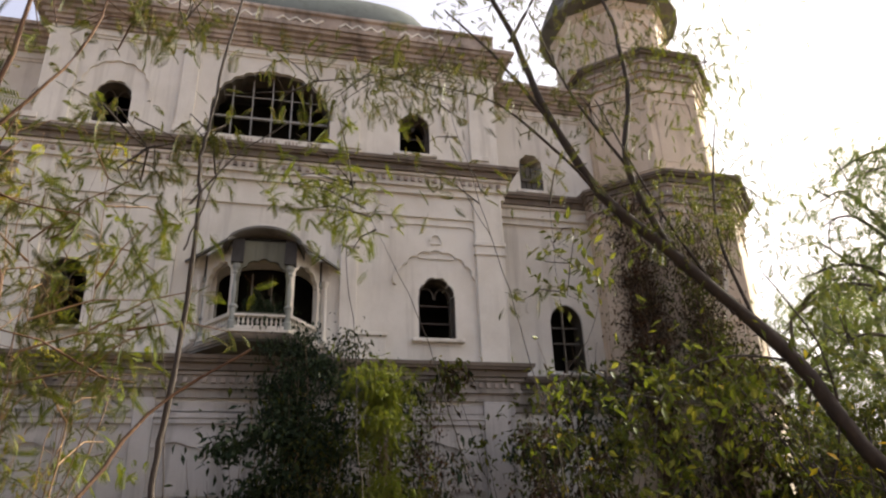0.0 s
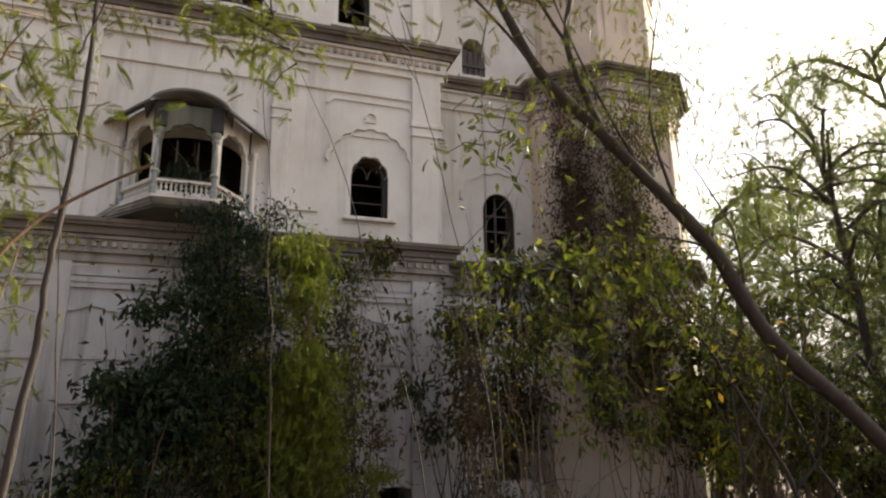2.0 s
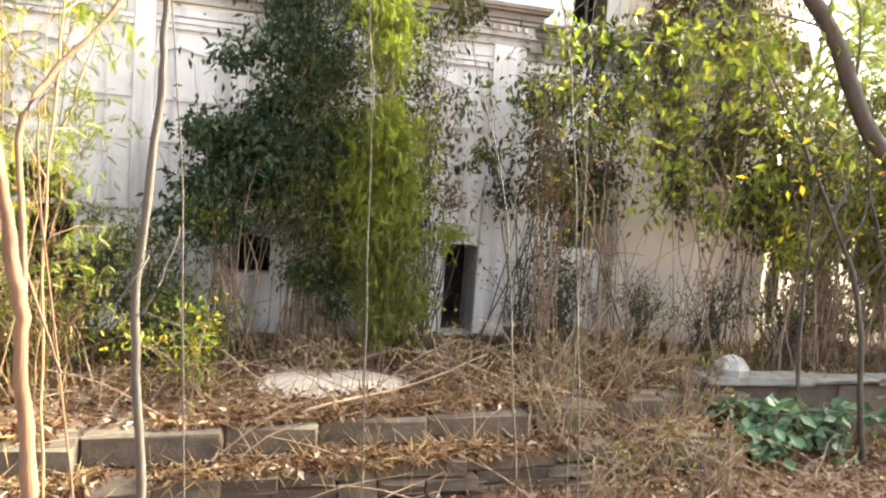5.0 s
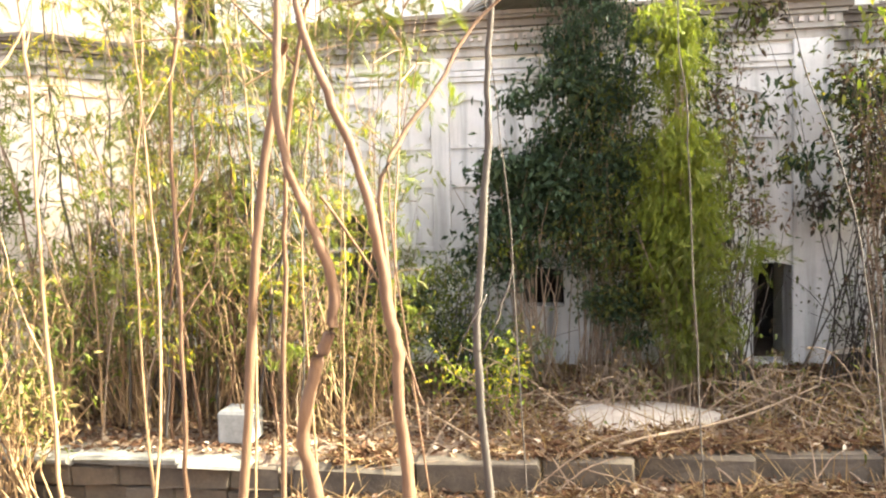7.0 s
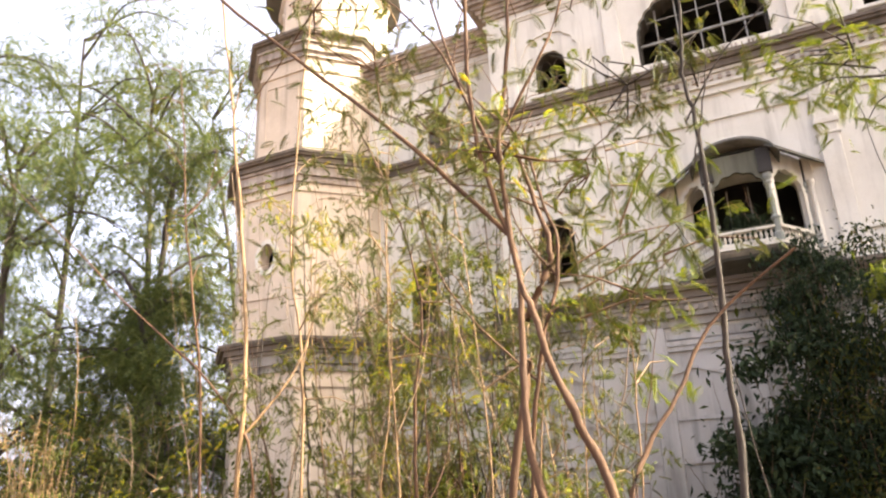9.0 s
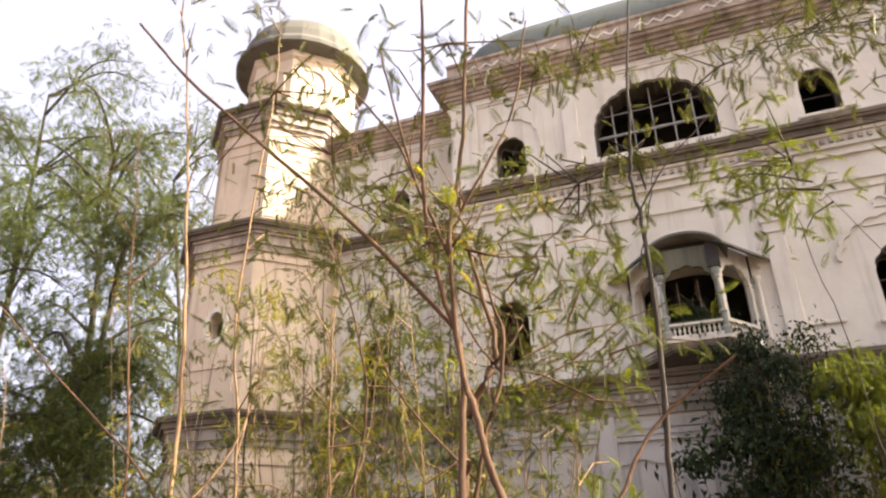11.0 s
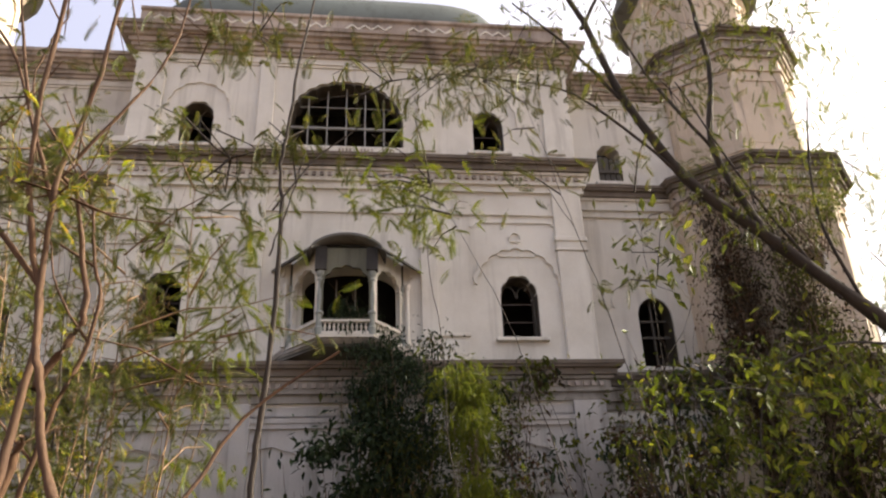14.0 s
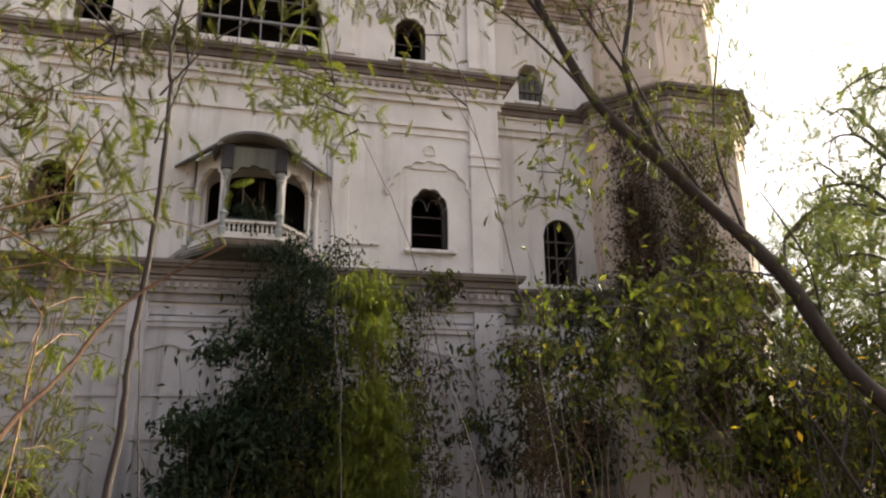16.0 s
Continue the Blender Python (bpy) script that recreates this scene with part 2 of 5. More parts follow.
def lathe(bm, profile, cx, cy, sides=16, turn=0.0):
    rings = []
    for r, z in profile:
        rings.append([bm.verts.new((cx + r * math.cos(turn + 2 * math.pi * i / sides), cy + r * math.sin(turn + 2 * math.pi * i / sides), z)) for i in range(sides)])
    for a, b in zip(rings, rings[1:]):
        for i in range(sides):
            bm.faces.new((a[i], a[(i + 1) % sides], b[(i + 1) % sides], b[i]))
    bm.faces.new(rings[0][::-1])
    bm.faces.new(rings[-1])


def smooth_path(pts, per=6):
    """Catmull-Rom through the points."""
    p = np.array([pts[0]] + list(pts) + [pts[-1]], float)
    out = []
    for i in range(1, len(p) - 2):
        for k in range(per):
            t = k / per
            a, b, c, d = p[i - 1], p[i], p[i + 1], p[i + 2]
            out.append(0.5 * (2 * b + (c - a) * t + (2 * a - 5 * b + 4 * c - d) * t * t + (3 * b - a - 3 * c + d) * t ** 3))
    out.append(p[-2])
    return np.array(out)


def tube(path, r0, r1, sides=6, rng=None, wobble=0.0):
    """Corners and quads of a tapering round stem along a path."""
    path = np.array(path, float)
    n = len(path)
    if wobble and rng is not None:
        path[1:] = path[1:] + np.cumsum(rng.normal(0, wobble, (n - 1, 3)), 0) * np.array([1, 1, 0.2])
    d = np.gradient(path, axis=0)
    d /= np.linalg.norm(d, axis=1)[:, None] + 1e-9
    ref = np.where(np.abs(d[:, 2:3]) > 0.9, np.array([[1.0, 0, 0]]), np.array([[0, 0, 1.0]]))
    u = np.cross(d, ref)
    u /= np.linalg.norm(u, axis=1)[:, None] + 1e-9
    w = np.cross(d, u)
    rad = np.linspace(r0, r1, n)
    if rng is not None:
        rad = rad * (1 + rng.uniform(-0.1, 0.1, n))
    a = np.arange(sides) * 2 * np.pi / sides
    v = path[:, None] + rad[:, None, None] * (np.cos(a)[None, :, None] * u[:, None] + np.sin(a)[None, :, None] * w[:, None])
    i, j = np.meshgrid(np.arange(n - 1), np.arange(sides), indexing="ij")
    k = (j + 1) % sides
    f = np.stack([i * sides + j, i * sides + k, (i + 1) * sides + k, (i + 1) * sides + j], -1).reshape(-1, 4)
    return v.reshape(-1, 3), f, path


def gather(pieces):
    vs, fs, n = [], [], 0
    for v, f in pieces:
        vs.append(v)
        fs.append(f + n)
        n += len(v)
    return np.concatenate(vs), np.concatenate(fs)


def feather(pairs=7, length=0.24, leaflet=0.075, width=0.014):
    """A feathery compound leaf along +x: rows of narrow leaflets off one rib."""
    v, f = [], []
    v += [(0, -0.002, 0), (0, 0.002, 0), (length, 0.001, -0.03), (length, -0.001, -0.03)]
    f.append((0, 1, 2, 3))
    for i in range(pairs):
        x = length * (0.18 + 0.8 * i / (pairs - 1))
        ln = leaflet * (0.6 + 0.7 * math.sin(math.pi * (0.2 + 0.7 * i / (pairs - 1))))
        z = -0.03 * (x / length) ** 2
        for s in (-1, 1):
            k = len(v)
            v += [(x, 0, z), (x + ln * 0.35, s * ln * 0.5 - width, z - 0.006), (x + ln * 0.55, s * ln, z - 0.02), (x + ln * 0.15, s * ln * 0.5 + width, z - 0.006)]
            f.append((k, k + 1, k + 2, k + 3))
    return np.array(v, float), np.array(f)


def blade(length=0.09, width=0.035):
    """A single pointed leaf, folded a little along its rib."""
    v = [(0, 0, 0), (length * 0.45, -width / 2, 0.006), (length, 0, -0.012), (length * 0.45, width / 2, 0.006)]
    return np.array(v, float), np.array([(0, 1, 2, 3)])


def strew(rng, kind, places, size=(0.8, 1.3), droop=0.4, spread=0.5, heading=None):
    """Copies of one small leaf at many places, each turned, tilted and scaled by chance; returns corners and quads."""
    tv, tf = kind
    n = len(places)
    yaw = rng.uniform(0, 2 * np.pi, n) if heading is None else heading + rng.normal(0, 0.7, n)
    pitch, roll = droop + rng.normal(0, spread, n), rng.normal(0, 0.7, n)
    s = rng.uniform(*size, n)
    cy, sy, cp, sp, cr, sr = np.cos(yaw), np.sin(yaw), np.cos(pitch), np.sin(pitch), np.cos(roll), np.sin(roll)
    x, y, z = tv[None, :, 0], tv[None, :, 1], tv[None, :, 2]
    y1, z1 = y * cr[:, None] - z * sr[:, None], y * sr[:, None] + z * cr[:, None]
    x2, z2 = x * cp[:, None] + z1 * sp[:, None], -x * sp[:, None] + z1 * cp[:, None]
    x3, y3 = x2 * cy[:, None] - y1 * sy[:, None], x2 * sy[:, None] + y1 * cy[:, None]
    v = np.stack([x3, y3, z2], -1) * s[:, None, None] + np.asarray(places)[:, None]
    f = tf[None] + (np.arange(n) * len(tv))[:, None, None]
    return v.reshape(-1, 3), f.reshape(-1, tf.shape[1])


FEATHER, FEATHER_FAR = feather(13, 0.155, 0.030, 0.0031), feather(7, 0.34, 0.09, 0.013)
OVAL, BIG, SLIM, CHIP = blade(0.085, 0.036), blade(0.15, 0.062), blade(0.13, 0.022), blade(0.08, 0.035)

# ---------------------------------------------------------------- ground
TERRACE, LEDGE, PIT = 0.0, -0.36, -0.80


def edge_y(x):
    """Plan line where the terrace in front of the palace ends."""
    return 7.35 if x < -2.9 else (7.75 + 0.17 * x if x < 6.3 else 8.9)


def ground_z(x, y):
    e = edge_y(x)
    if y > e - 0.02:
        z = TERRACE
    elif -2.9 <= x < 6.3 and y > 7.2 + 0.13 * x:
        z = LEDGE
    else:
        z = PIT
    if y < 4.9:  # bank on which the camera stands
        k = min(1.0, (4.9 - y) / 2.6)
        z += (1.36 - PIT) * k * k * (3 - 2 * k)
    r = math.hypot(x, y)
    amp = 0.035 if r < 25 else 0.5
    return z - 0.05 + amp * noise.noise(Vector((x * 0.7, y * 0.7, 0))) + 0.02 * noise.noise(Vector((x * 3.1, y * 3.1, 2)))


def build_ground():
    near_x = list(np.arange(-14, 14.01, 0.2))
    near_y = list(np.arange(-6, 12.01, 0.13))
    far = [18, 24, 34, 50, 90, 180, 500, 1500, 4000]
    xs = [-v for v in far[::-1]] + near_x + far
    ys = [-v for v in far[::-1] if v > 10] + near_y + [13, 15] + far
    v = np.array([(x, y, ground_z(x, y)) for y in ys for x in xs])
    nx = len(xs)
    i, j = np.meshgrid(np.arange(len(ys) - 1), np.arange(nx - 1), indexing="ij")
    f = np.stack([i * nx + j, i * nx + j + 1, (i + 1) * nx + j + 1, (i + 1) * nx + j], -1).reshape(-1, 4)
    ob = from_arrays("ground", v, f, M_SOIL, smooth=True)
    tagged(ob, "dry brown earth strewn with leaf litter", "ground", kind="structure")


build_ground()

# ---------------------------------------------------------------- the palace
FRONT, BAY, XC = 12.0, 13.05, -0.33
XL, XR = -4.6, 4.42
TOP = 13.1
palace = empty("palace", (0, 0, 0))
tagged(palace, "derelict three-storey palace with stained off-white lime plaster and arched windows", "building")


def mirrored(d):
    return (XC - d, XC + d)


WIN_MID = [(cx, 0.36, 6.42, 7.25, 7.66) for cx in (-3.51, 2.99)]
WIN_TOP = [(cx, 0.32, 10.35, 11.02, 11.36) for cx in mirrored(2.94)]
BIGWIN = (XC, 1.17, 10.33, 11.05, 12.0)
JHAROKHA_DOOR = (XC + 0.15, 0.86, 6.10, 7.45, 7.80)
LOW_WIN = [(-0.22, 0.35, 0.96, 1.56, 1.62), (3.52, 0.31, 0.0, 1.58, 1.67)]
LOW_ARCH = [(XC - 3.2, 0.62, 0.0, 1.9, 2.6)]

bm = bmesh.new()
holes = [arch(*w, cusps=4, depth=0.10) for w in WIN_MID] + [arch(*w, cusps=4, depth=0.08) for w in WIN_TOP]
holes += [arch(*BIGWIN, cusps=13, depth=0.035, steps=78), arch(*JHAROKHA_DOOR), arch(*LOW_WIN[0]), arch(*LOW_WIN[1]), arch(*LOW_ARCH[0])]
sheet(bm, [(XL, 5.2), (XR, 5.2), (XR, TOP), (XL, TOP)], [h for h in holes if h[0][1] > 5.2], FRONT, 0.5)
part("wall", bm, M_WALL, palace, "upper storeys, cream lime plaster with stains")
bm = bmesh.new()
sheet(bm, [(XL, -0.3), (XR, -0.3), (XR, 5.2), (XL, 5.2)], [h for h in holes if h[0][1] < 5.2], FRONT, 0.5)
part("wall", bm, M_LOW, palace, "damp grey plastered ground storey")
for x0, x1 in ((XL, XL + 0.4), (XR - 0.4, XR)):
    bm = bmesh.new()
    box(bm, x0, x1, FRONT + 0.5, BAY + 0.5, -0.3, TOP)
    part("side_wall", bm, M_WALL, palace)

# set-back bays between the main block and the towers
TOWERS = {-1: (-10.85, -8.35), 1: (7.62, 10.05)}
BAY_WIN = {-1: (-6.85, 0.35), 1: (6.10, 0.37)}
for s in (-1, 1):
    x0, x1 = (TOWERS[-1][1] - 0.3, XL) if s < 0 else (XR, TOWERS[1][0] + 0.3)
    cx, hw = BAY_WIN[s]
    bm = bmesh.new()
    hs = [arch(cx, hw, 6.10, 7.15, 7.58), arch(cx - s * 0.5, 0.28, 10.3, 11.0, 11.3, 4, 0.08), arch(cx + 0.40, 0.68, 1.60, 2.5, 3.30)]
    sheet(bm, [(x0, -0.3), (x1, -0.3), (x1, TOP), (x0, TOP)], hs, BAY, 0.45)
    part("bay_wall", bm, M_WALL, palace, "set-back bay in stained plaster")
    bm = bmesh.new()
    out = arch(cx, 0.85, 6.3, 7.35, 8.05, 7, 0.07, 42)
    band(bm, out[1:], 0.07, BAY, 0.04)
    part("arch_moulding", bm, M_WALL, palace)
    bm = bmesh.new()
    band(bm, arch(cx + 0.40, 0.78, 1.6, 2.55, 3.43)[1:], 0.1, BAY, 0.05)
    part("arch_moulding", bm, M_WALL, palace)
    bm = bmesh.new()
    box(bm, cx - 0.55, cx + 0.55, BAY - 0.10, BAY + 0.05, 6.02, 6.10, 0.01)
    part("window_sill", bm, M_WALL, palace)
    bm = bmesh.new()
    box(bm, cx - s * 0.5 - 0.40, cx - s * 0.5 + 0.40, BAY - 0.12, BAY + 0.05, 10.22, 10.30, 0.01)
    part("window_sill", bm, M_WALL, palace)
    # broken dark shutter hung half out of the upper opening
    bm = bmesh.new()
    for k in range(4):
        box(bm, cx - s * 0.5 - 0.26 + 0.13 * k, cx - s * 0.5 - 0.15 + 0.13 * k, BAY + 0.02, BAY + 0.05, 10.32, 11.0 - 0.03 * k, 0.006)
    box(bm, cx - s * 0.5 - 0.28, cx - s * 0.5 + 0.28, BAY - 0.02, BAY + 0.02, 10.55, 10.63, 0.006)
    part("shutter", bm, M_WOOD, palace, "broken dark timber shutter")
    bm = bmesh.new()
    for zz in (6.75, 7.1):
        box(bm, cx - hw, cx + hw, BAY + 0.2, BAY + 0.24, zz, zz + 0.04)
    box(bm, cx - 0.02, cx + 0.02, BAY + 0.19, BAY + 0.25, 6.1, 7.57)
    part("window_frame", bm, M_WOOD, palace)

# rooms behind the openings; the near-black colour stands in for missing light
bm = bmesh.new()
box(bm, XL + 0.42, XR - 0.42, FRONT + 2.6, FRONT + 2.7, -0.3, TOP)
part("back_wall", bm, M_DARK, palace, "back wall coloured near-black in place of unlit rooms")
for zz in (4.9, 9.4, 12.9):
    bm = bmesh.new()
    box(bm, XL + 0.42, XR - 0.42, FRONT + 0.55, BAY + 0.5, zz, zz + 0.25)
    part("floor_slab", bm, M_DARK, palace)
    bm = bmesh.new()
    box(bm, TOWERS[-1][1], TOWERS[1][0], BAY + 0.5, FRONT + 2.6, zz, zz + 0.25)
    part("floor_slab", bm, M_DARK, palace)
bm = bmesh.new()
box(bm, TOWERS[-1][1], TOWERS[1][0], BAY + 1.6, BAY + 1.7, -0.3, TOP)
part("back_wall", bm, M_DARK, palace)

# mouldings that run round bays and main block
AROUND = [(TOWERS[-1][1], BAY), (XL, BAY), (XL, FRONT), (XR, FRONT), (XR, BAY), (TOWERS[1][0], BAY)]


def steps_profile(rows, back=-0.05):
    """Stepped moulding from (z, out) rows, top to bottom."""
    pts = [(back, rows[0][0])]
    for (z, o), (z2, _) in zip(rows, rows[1:]):
        pts += [(o, z), (o * 0.97, z2 + 0.004)]
    return pts + [(back, rows[-1][0])]


STRING = [(0.0, 0.34), (-0.07, 0.30), (-0.12, 0.22), (-0.24, 0.16), (-0.30, 0.10), (-0.46, 0.12), (-0.52, 0.05), (-0.62, 0.07), (-0.67, 0.0)]
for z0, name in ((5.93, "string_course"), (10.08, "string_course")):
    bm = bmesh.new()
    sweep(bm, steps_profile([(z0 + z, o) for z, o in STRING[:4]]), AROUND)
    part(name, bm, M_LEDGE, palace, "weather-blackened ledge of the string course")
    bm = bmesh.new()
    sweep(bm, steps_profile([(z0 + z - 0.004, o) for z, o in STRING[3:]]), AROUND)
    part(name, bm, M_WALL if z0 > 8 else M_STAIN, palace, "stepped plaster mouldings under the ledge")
    bm = bmesh.new()
    x = XL + 0.05
    while x < XR:
        box(bm, x, x + 0.07, FRONT - 0.155, FRONT - 0.11, z0 - 0.43, z0 - 0.35)
        x += 0.15
    tagged(part("dentil_band", bm, M_TRIM, palace), kind="stuff")
bm = bmesh.new()
sweep(bm, steps_profile([(5.05, 0.0), (5.02, 0.06), (4.93, 0.03), (4.90, 0.05), (4.84, 0.0)]), AROUND)
part("moulding", bm, M_LOW, palace)
bm = bmesh.new()
sweep(bm, steps_profile([(8.95, 0.05), (8.90, 0.0)]), AROUND[2:4])
part("moulding", bm, M_WALL, palace)
bm = bmesh.new()
sweep(bm, steps_profile([(12.40, 0.06), (12.34, 0.03), (12.28, 0.0)]), AROUND)
part("moulding", bm, M_WALL, palace)
CORNICE = [(13.02, 0.42), (12.94, 0.36), (12.86, 0.26), (12.78, 0.18), (12.68, 0.12), (12.60, 0.06), (12.53, 0.0)]
bm = bmesh.new()
sweep(bm, steps_profile(CORNICE), AROUND)
part("cornice", bm, M_TRIM, palace, "projecting stained cornice")

# parapet with panels of zigzag relief
bm = bmesh.new()
sweep(bm, [(-0.05, 13.02), (0.20, 13.02), (0.20, 13.42), (0.26, 13.44), (0.26, 13.50), (-0.05, 13.50)], AROUND[2:4])
part("parapet", bm, M_TRIM, palace)
bm = bmesh.new()
sweep(bm, [(-0.05, 13.00), (0.12, 13.00), (0.12, 13.24), (-0.05, 13.24)], AROUND[:2])
part("parapet", bm, M_TRIM, palace)
bm = bmesh.new()
sweep(bm, [(-0.05, 13.00), (0.12, 13.00), (0.12, 13.24), (-0.05, 13.24)], AROUND[4:])
part("parapet", bm, M_TRIM, palace)
px0 = XL + 0.25
while px0 + 1.25 < XR:
    bm = bmesh.new()
    for row in range(2):
        zz = [(px0 + 0.14 * i, 13.07 + 0.15 * row + (0.11 if i % 2 else 0.0)) for i in range(8)]
        band(bm, zz, 0.045, FRONT - 0.20, 0.03)
    part("zigzag_panel", bm, M_WALL, palace, "white zigzag relief panel")
    px0 += 1.32

# long curved roof behind the parapet
bm = bmesh.new()
prof = [(math.sin(math.pi * k / 14), -math.cos(math.pi * k / 14)) for k in range(15)]
rings = []
for k in range(25):
    u = -1 + 2 * k / 24
    x = XC - 0.35 + 4.3 * u
    h = 2.85 * max(0.0, 1 - abs(u) ** 8) ** 0.5 + 0.02
    rings.append([bm.verts.new((x, 14.6 + 1.9 * c, 13.3 + h * a)) for a, c in prof])
for a, b in zip(rings, rings[1:]):
    for j in range(14):
        bm.faces.new((a[j], a[j + 1], b[j + 1], b[j]))
part("roof", bm, M_VAULT, palace, "dark green-grey weathered curved vault roof", True)
bm = bmesh.new()
box(bm, TOWERS[-1][1], TOWERS[1][0], BAY + 0.3, 20, 12.85, 13.05)
part("roof", bm, M_ROOF, palace, "flat roof terrace")

# pilasters, wall panels and blind arches of the main block
for cx, w in ((XL + 0.32, 0.30), (XR - 0.32, 0.30), (XC - 1.62, 0.16), (XC + 1.62, 0.16)):
    bm = bmesh.new()
    box(bm, cx - w, cx + w, FRONT - 0.07, FRONT + 0.01, 5.93, 9.42, 0.012)
    box(bm, cx - w - 0.03, cx + w + 0.03, FRONT - 0.10, FRONT + 0.01, 8.35, 8.45, 0.012)
    box(bm, cx - w - 0.03, cx + w + 0.03, FRONT - 0.10, FRONT + 0.01, 8.15, 8.20, 0.012)
    part("pilaster", bm, M_WALL, palace)
    bm = bmesh.new()
    box(bm, cx - w, cx + w, FRONT - 0.06, FRONT + 0.01, 10.08, 12.36, 0.012)
    part("pilaster", bm, M_WALL, palace)
    bm = bmesh.new()
    box(bm, cx - w, cx + w, FRONT - 0.07, FRONT + 0.01, 0.0, 5.26, 0.012)
    part("pilaster", bm, M_LOW, palace)
for x in (XR + 0.14, XL - 0.14):
    bm = bmesh.new()
    lathe(bm, [(0.13, 5.95), (0.13, 6.1), (0.09, 6.2), (0.09, 7.9), (0.13, 8.0), (0.08, 8.1), (0.12, 8.2), (0.15, 8.3), (0.15, 8.4)], x, BAY - 0.12, 10)
    part("half_column", bm, M_WALL, palace)
for cx, hw, sill, spring, top in WIN_MID:
    bm = bmesh.new()
    band(bm, arch(cx, 0.80, 6.95, 7.45, 8.20, 9, 0.06, 54)[1:], 0.075, FRONT, 0.045)
    box(bm, cx - 0.35, cx + 0.35, FRONT - 0.03, FRONT + 0.01, 8.02, 8.06)
    band(bm, arch(cx, 0.10, 8.36, 8.40, 8.52, 0, 0, 10), 0.03, FRONT, 0.04)
    part("blind_arch", bm, M_WALL, palace, "scalloped plaster arch over the window")
    bm = bmesh.new()
    band(bm, [(cx - 0.85, 8.62), (cx - 0.72, 8.74), (cx + 0.72, 8.74), (cx + 0.85, 8.62)][::-1], 0.05, FRONT, 0.035)
    part("panel_moulding", bm, M_WALL, palace)
for cx, hw, sill, spring, top in WIN_TOP:
    bm = bmesh.new()
    band(bm, arch(cx, 0.62, 10.95, 11.2, 11.80, 7, 0.06, 42)[1:], 0.055, FRONT, 0.035)
    part("blind_arch", bm, M_WALL, palace)
for d in (2.0,):
    for cx in mirrored(d):
        bm = bmesh.new()
        box(bm, cx - 0.36, cx + 0.36, FRONT - 0.05, FRONT + 0.01, 6.44, 6.50, 0.008)
        box(bm, cx - 0.33, cx + 0.33, FRONT - 0.03, FRONT + 0.01, 5.95, 6.36, 0.008)
        box(bm, cx - 0.38, cx + 0.38, FRONT - 0.09, FRONT + 0.01, 5.93, 5.99, 0.008)
        ring = [(cx + 0.06 * math.cos(a), 6.15 + 0.06 * math.sin(a)) for a in np.linspace(0, 2 * math.pi, 15)[:-1]]
        band(bm, ring, 0.025, FRONT - 0.03, 0.02, True)
        part("wall_panel", bm, M_WALL, palace, "small plaster panel with a ring boss")
for cx in mirrored(4.33) + mirrored(1.62):
    bm = bmesh.new()
    box(bm, cx - 0.2, cx + 0.2, FRONT - 0.10, FRONT - 0.05, 10.3, 10.42, 0.008)
    part("plaster_block", bm, M_WALL, palace)
for cx in (XC - 3.2, XC - 1.1, XC + 1.1, XC + 3.2):
    bm = bmesh.new()
    band(bm, arch(cx, 0.72, 3.2, 3.9, 4.55, 5, 0.06, 40)[1:], 0.07, FRONT, 0.04)
    box(bm, cx - 0.85, cx + 0.85, FRONT - 0.04, FRONT + 0.01, 3.05, 3.14)
    part("blind_arch", bm, M_LOW, palace)
bm = bmesh.new()
box(bm, XL, XR, FRONT - 0.05, FRONT + 0.01, 1.95, 2.03)
part("moulding", bm, M_LOW, palace)
bm = bmesh.new()
box(bm, XL, XR, FRONT - 0.03, FRONT + 0.01, 3.72, 3.78)
part("moulding", bm, M_LOW, palace)


def small_window(cx, hw, sill, spring, top, bars):
    """Frame, tracery and sill of one arched window; the bars are parts of it."""
    w = empty("window", (cx, FRONT, sill))
    w.parent = palace
    w["label"] = "arched window opening, dark inside, with weathered bars"
    bm = bmesh.new()
    y = FRONT + 0.22
    band(bm, [(x - cx, z - sill) for x, z in arch(cx, hw - 0.05, sill + 0.04, spring, top - 0.05)], 0.05, 0.27, 0.05, True)
    part("frame", bm, M_WOOD, w)
    bm = bmesh.new()
    box(bm, -hw - 0.14, hw + 0.14, -0.10, 0.05, -0.075, -0.004, 0.012)
    part("sill", bm, M_WALL, w)
    for k in range(bars):
        bm = bmesh.new()
        zz = (spring - sill) * (k + 1) / (bars + 0.35)
        box(bm, -hw, hw, 0.235, 0.255, zz, zz + 0.022)
        part("bar", bm, M_IRON, w)
    bm = bmesh.new()
    for s in (-1, 1):
        band(bm, [(s * 0.02 + hw * 0.42 * (s + math.cos(a)) * 0.9, spring - sill + 0.02 + 0.22 * math.sin(a)) for a in np.linspace(0, math.pi, 9)], 0.018, 0.25, 0.02)
    part("tracery", bm, M_WOOD, w)


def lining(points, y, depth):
    """Added dark band just inside an opening; its colour gives the reveal its shade."""
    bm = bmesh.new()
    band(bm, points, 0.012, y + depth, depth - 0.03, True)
    part("lining", bm, M_WOOD, palace, "dark added band, shade of the reveal put into its colour")


# dark bands added so that the sky-lit soffits look shaded
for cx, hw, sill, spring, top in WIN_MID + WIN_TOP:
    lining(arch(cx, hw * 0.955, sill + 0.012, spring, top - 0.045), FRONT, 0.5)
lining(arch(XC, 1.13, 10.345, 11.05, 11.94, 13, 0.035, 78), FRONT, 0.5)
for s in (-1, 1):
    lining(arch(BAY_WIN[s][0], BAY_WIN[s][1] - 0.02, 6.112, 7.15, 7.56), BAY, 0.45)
for args in WIN_MID:
    small_window(*args, bars=2)
for args in WIN_TOP:
    small_window(*args, bars=1)

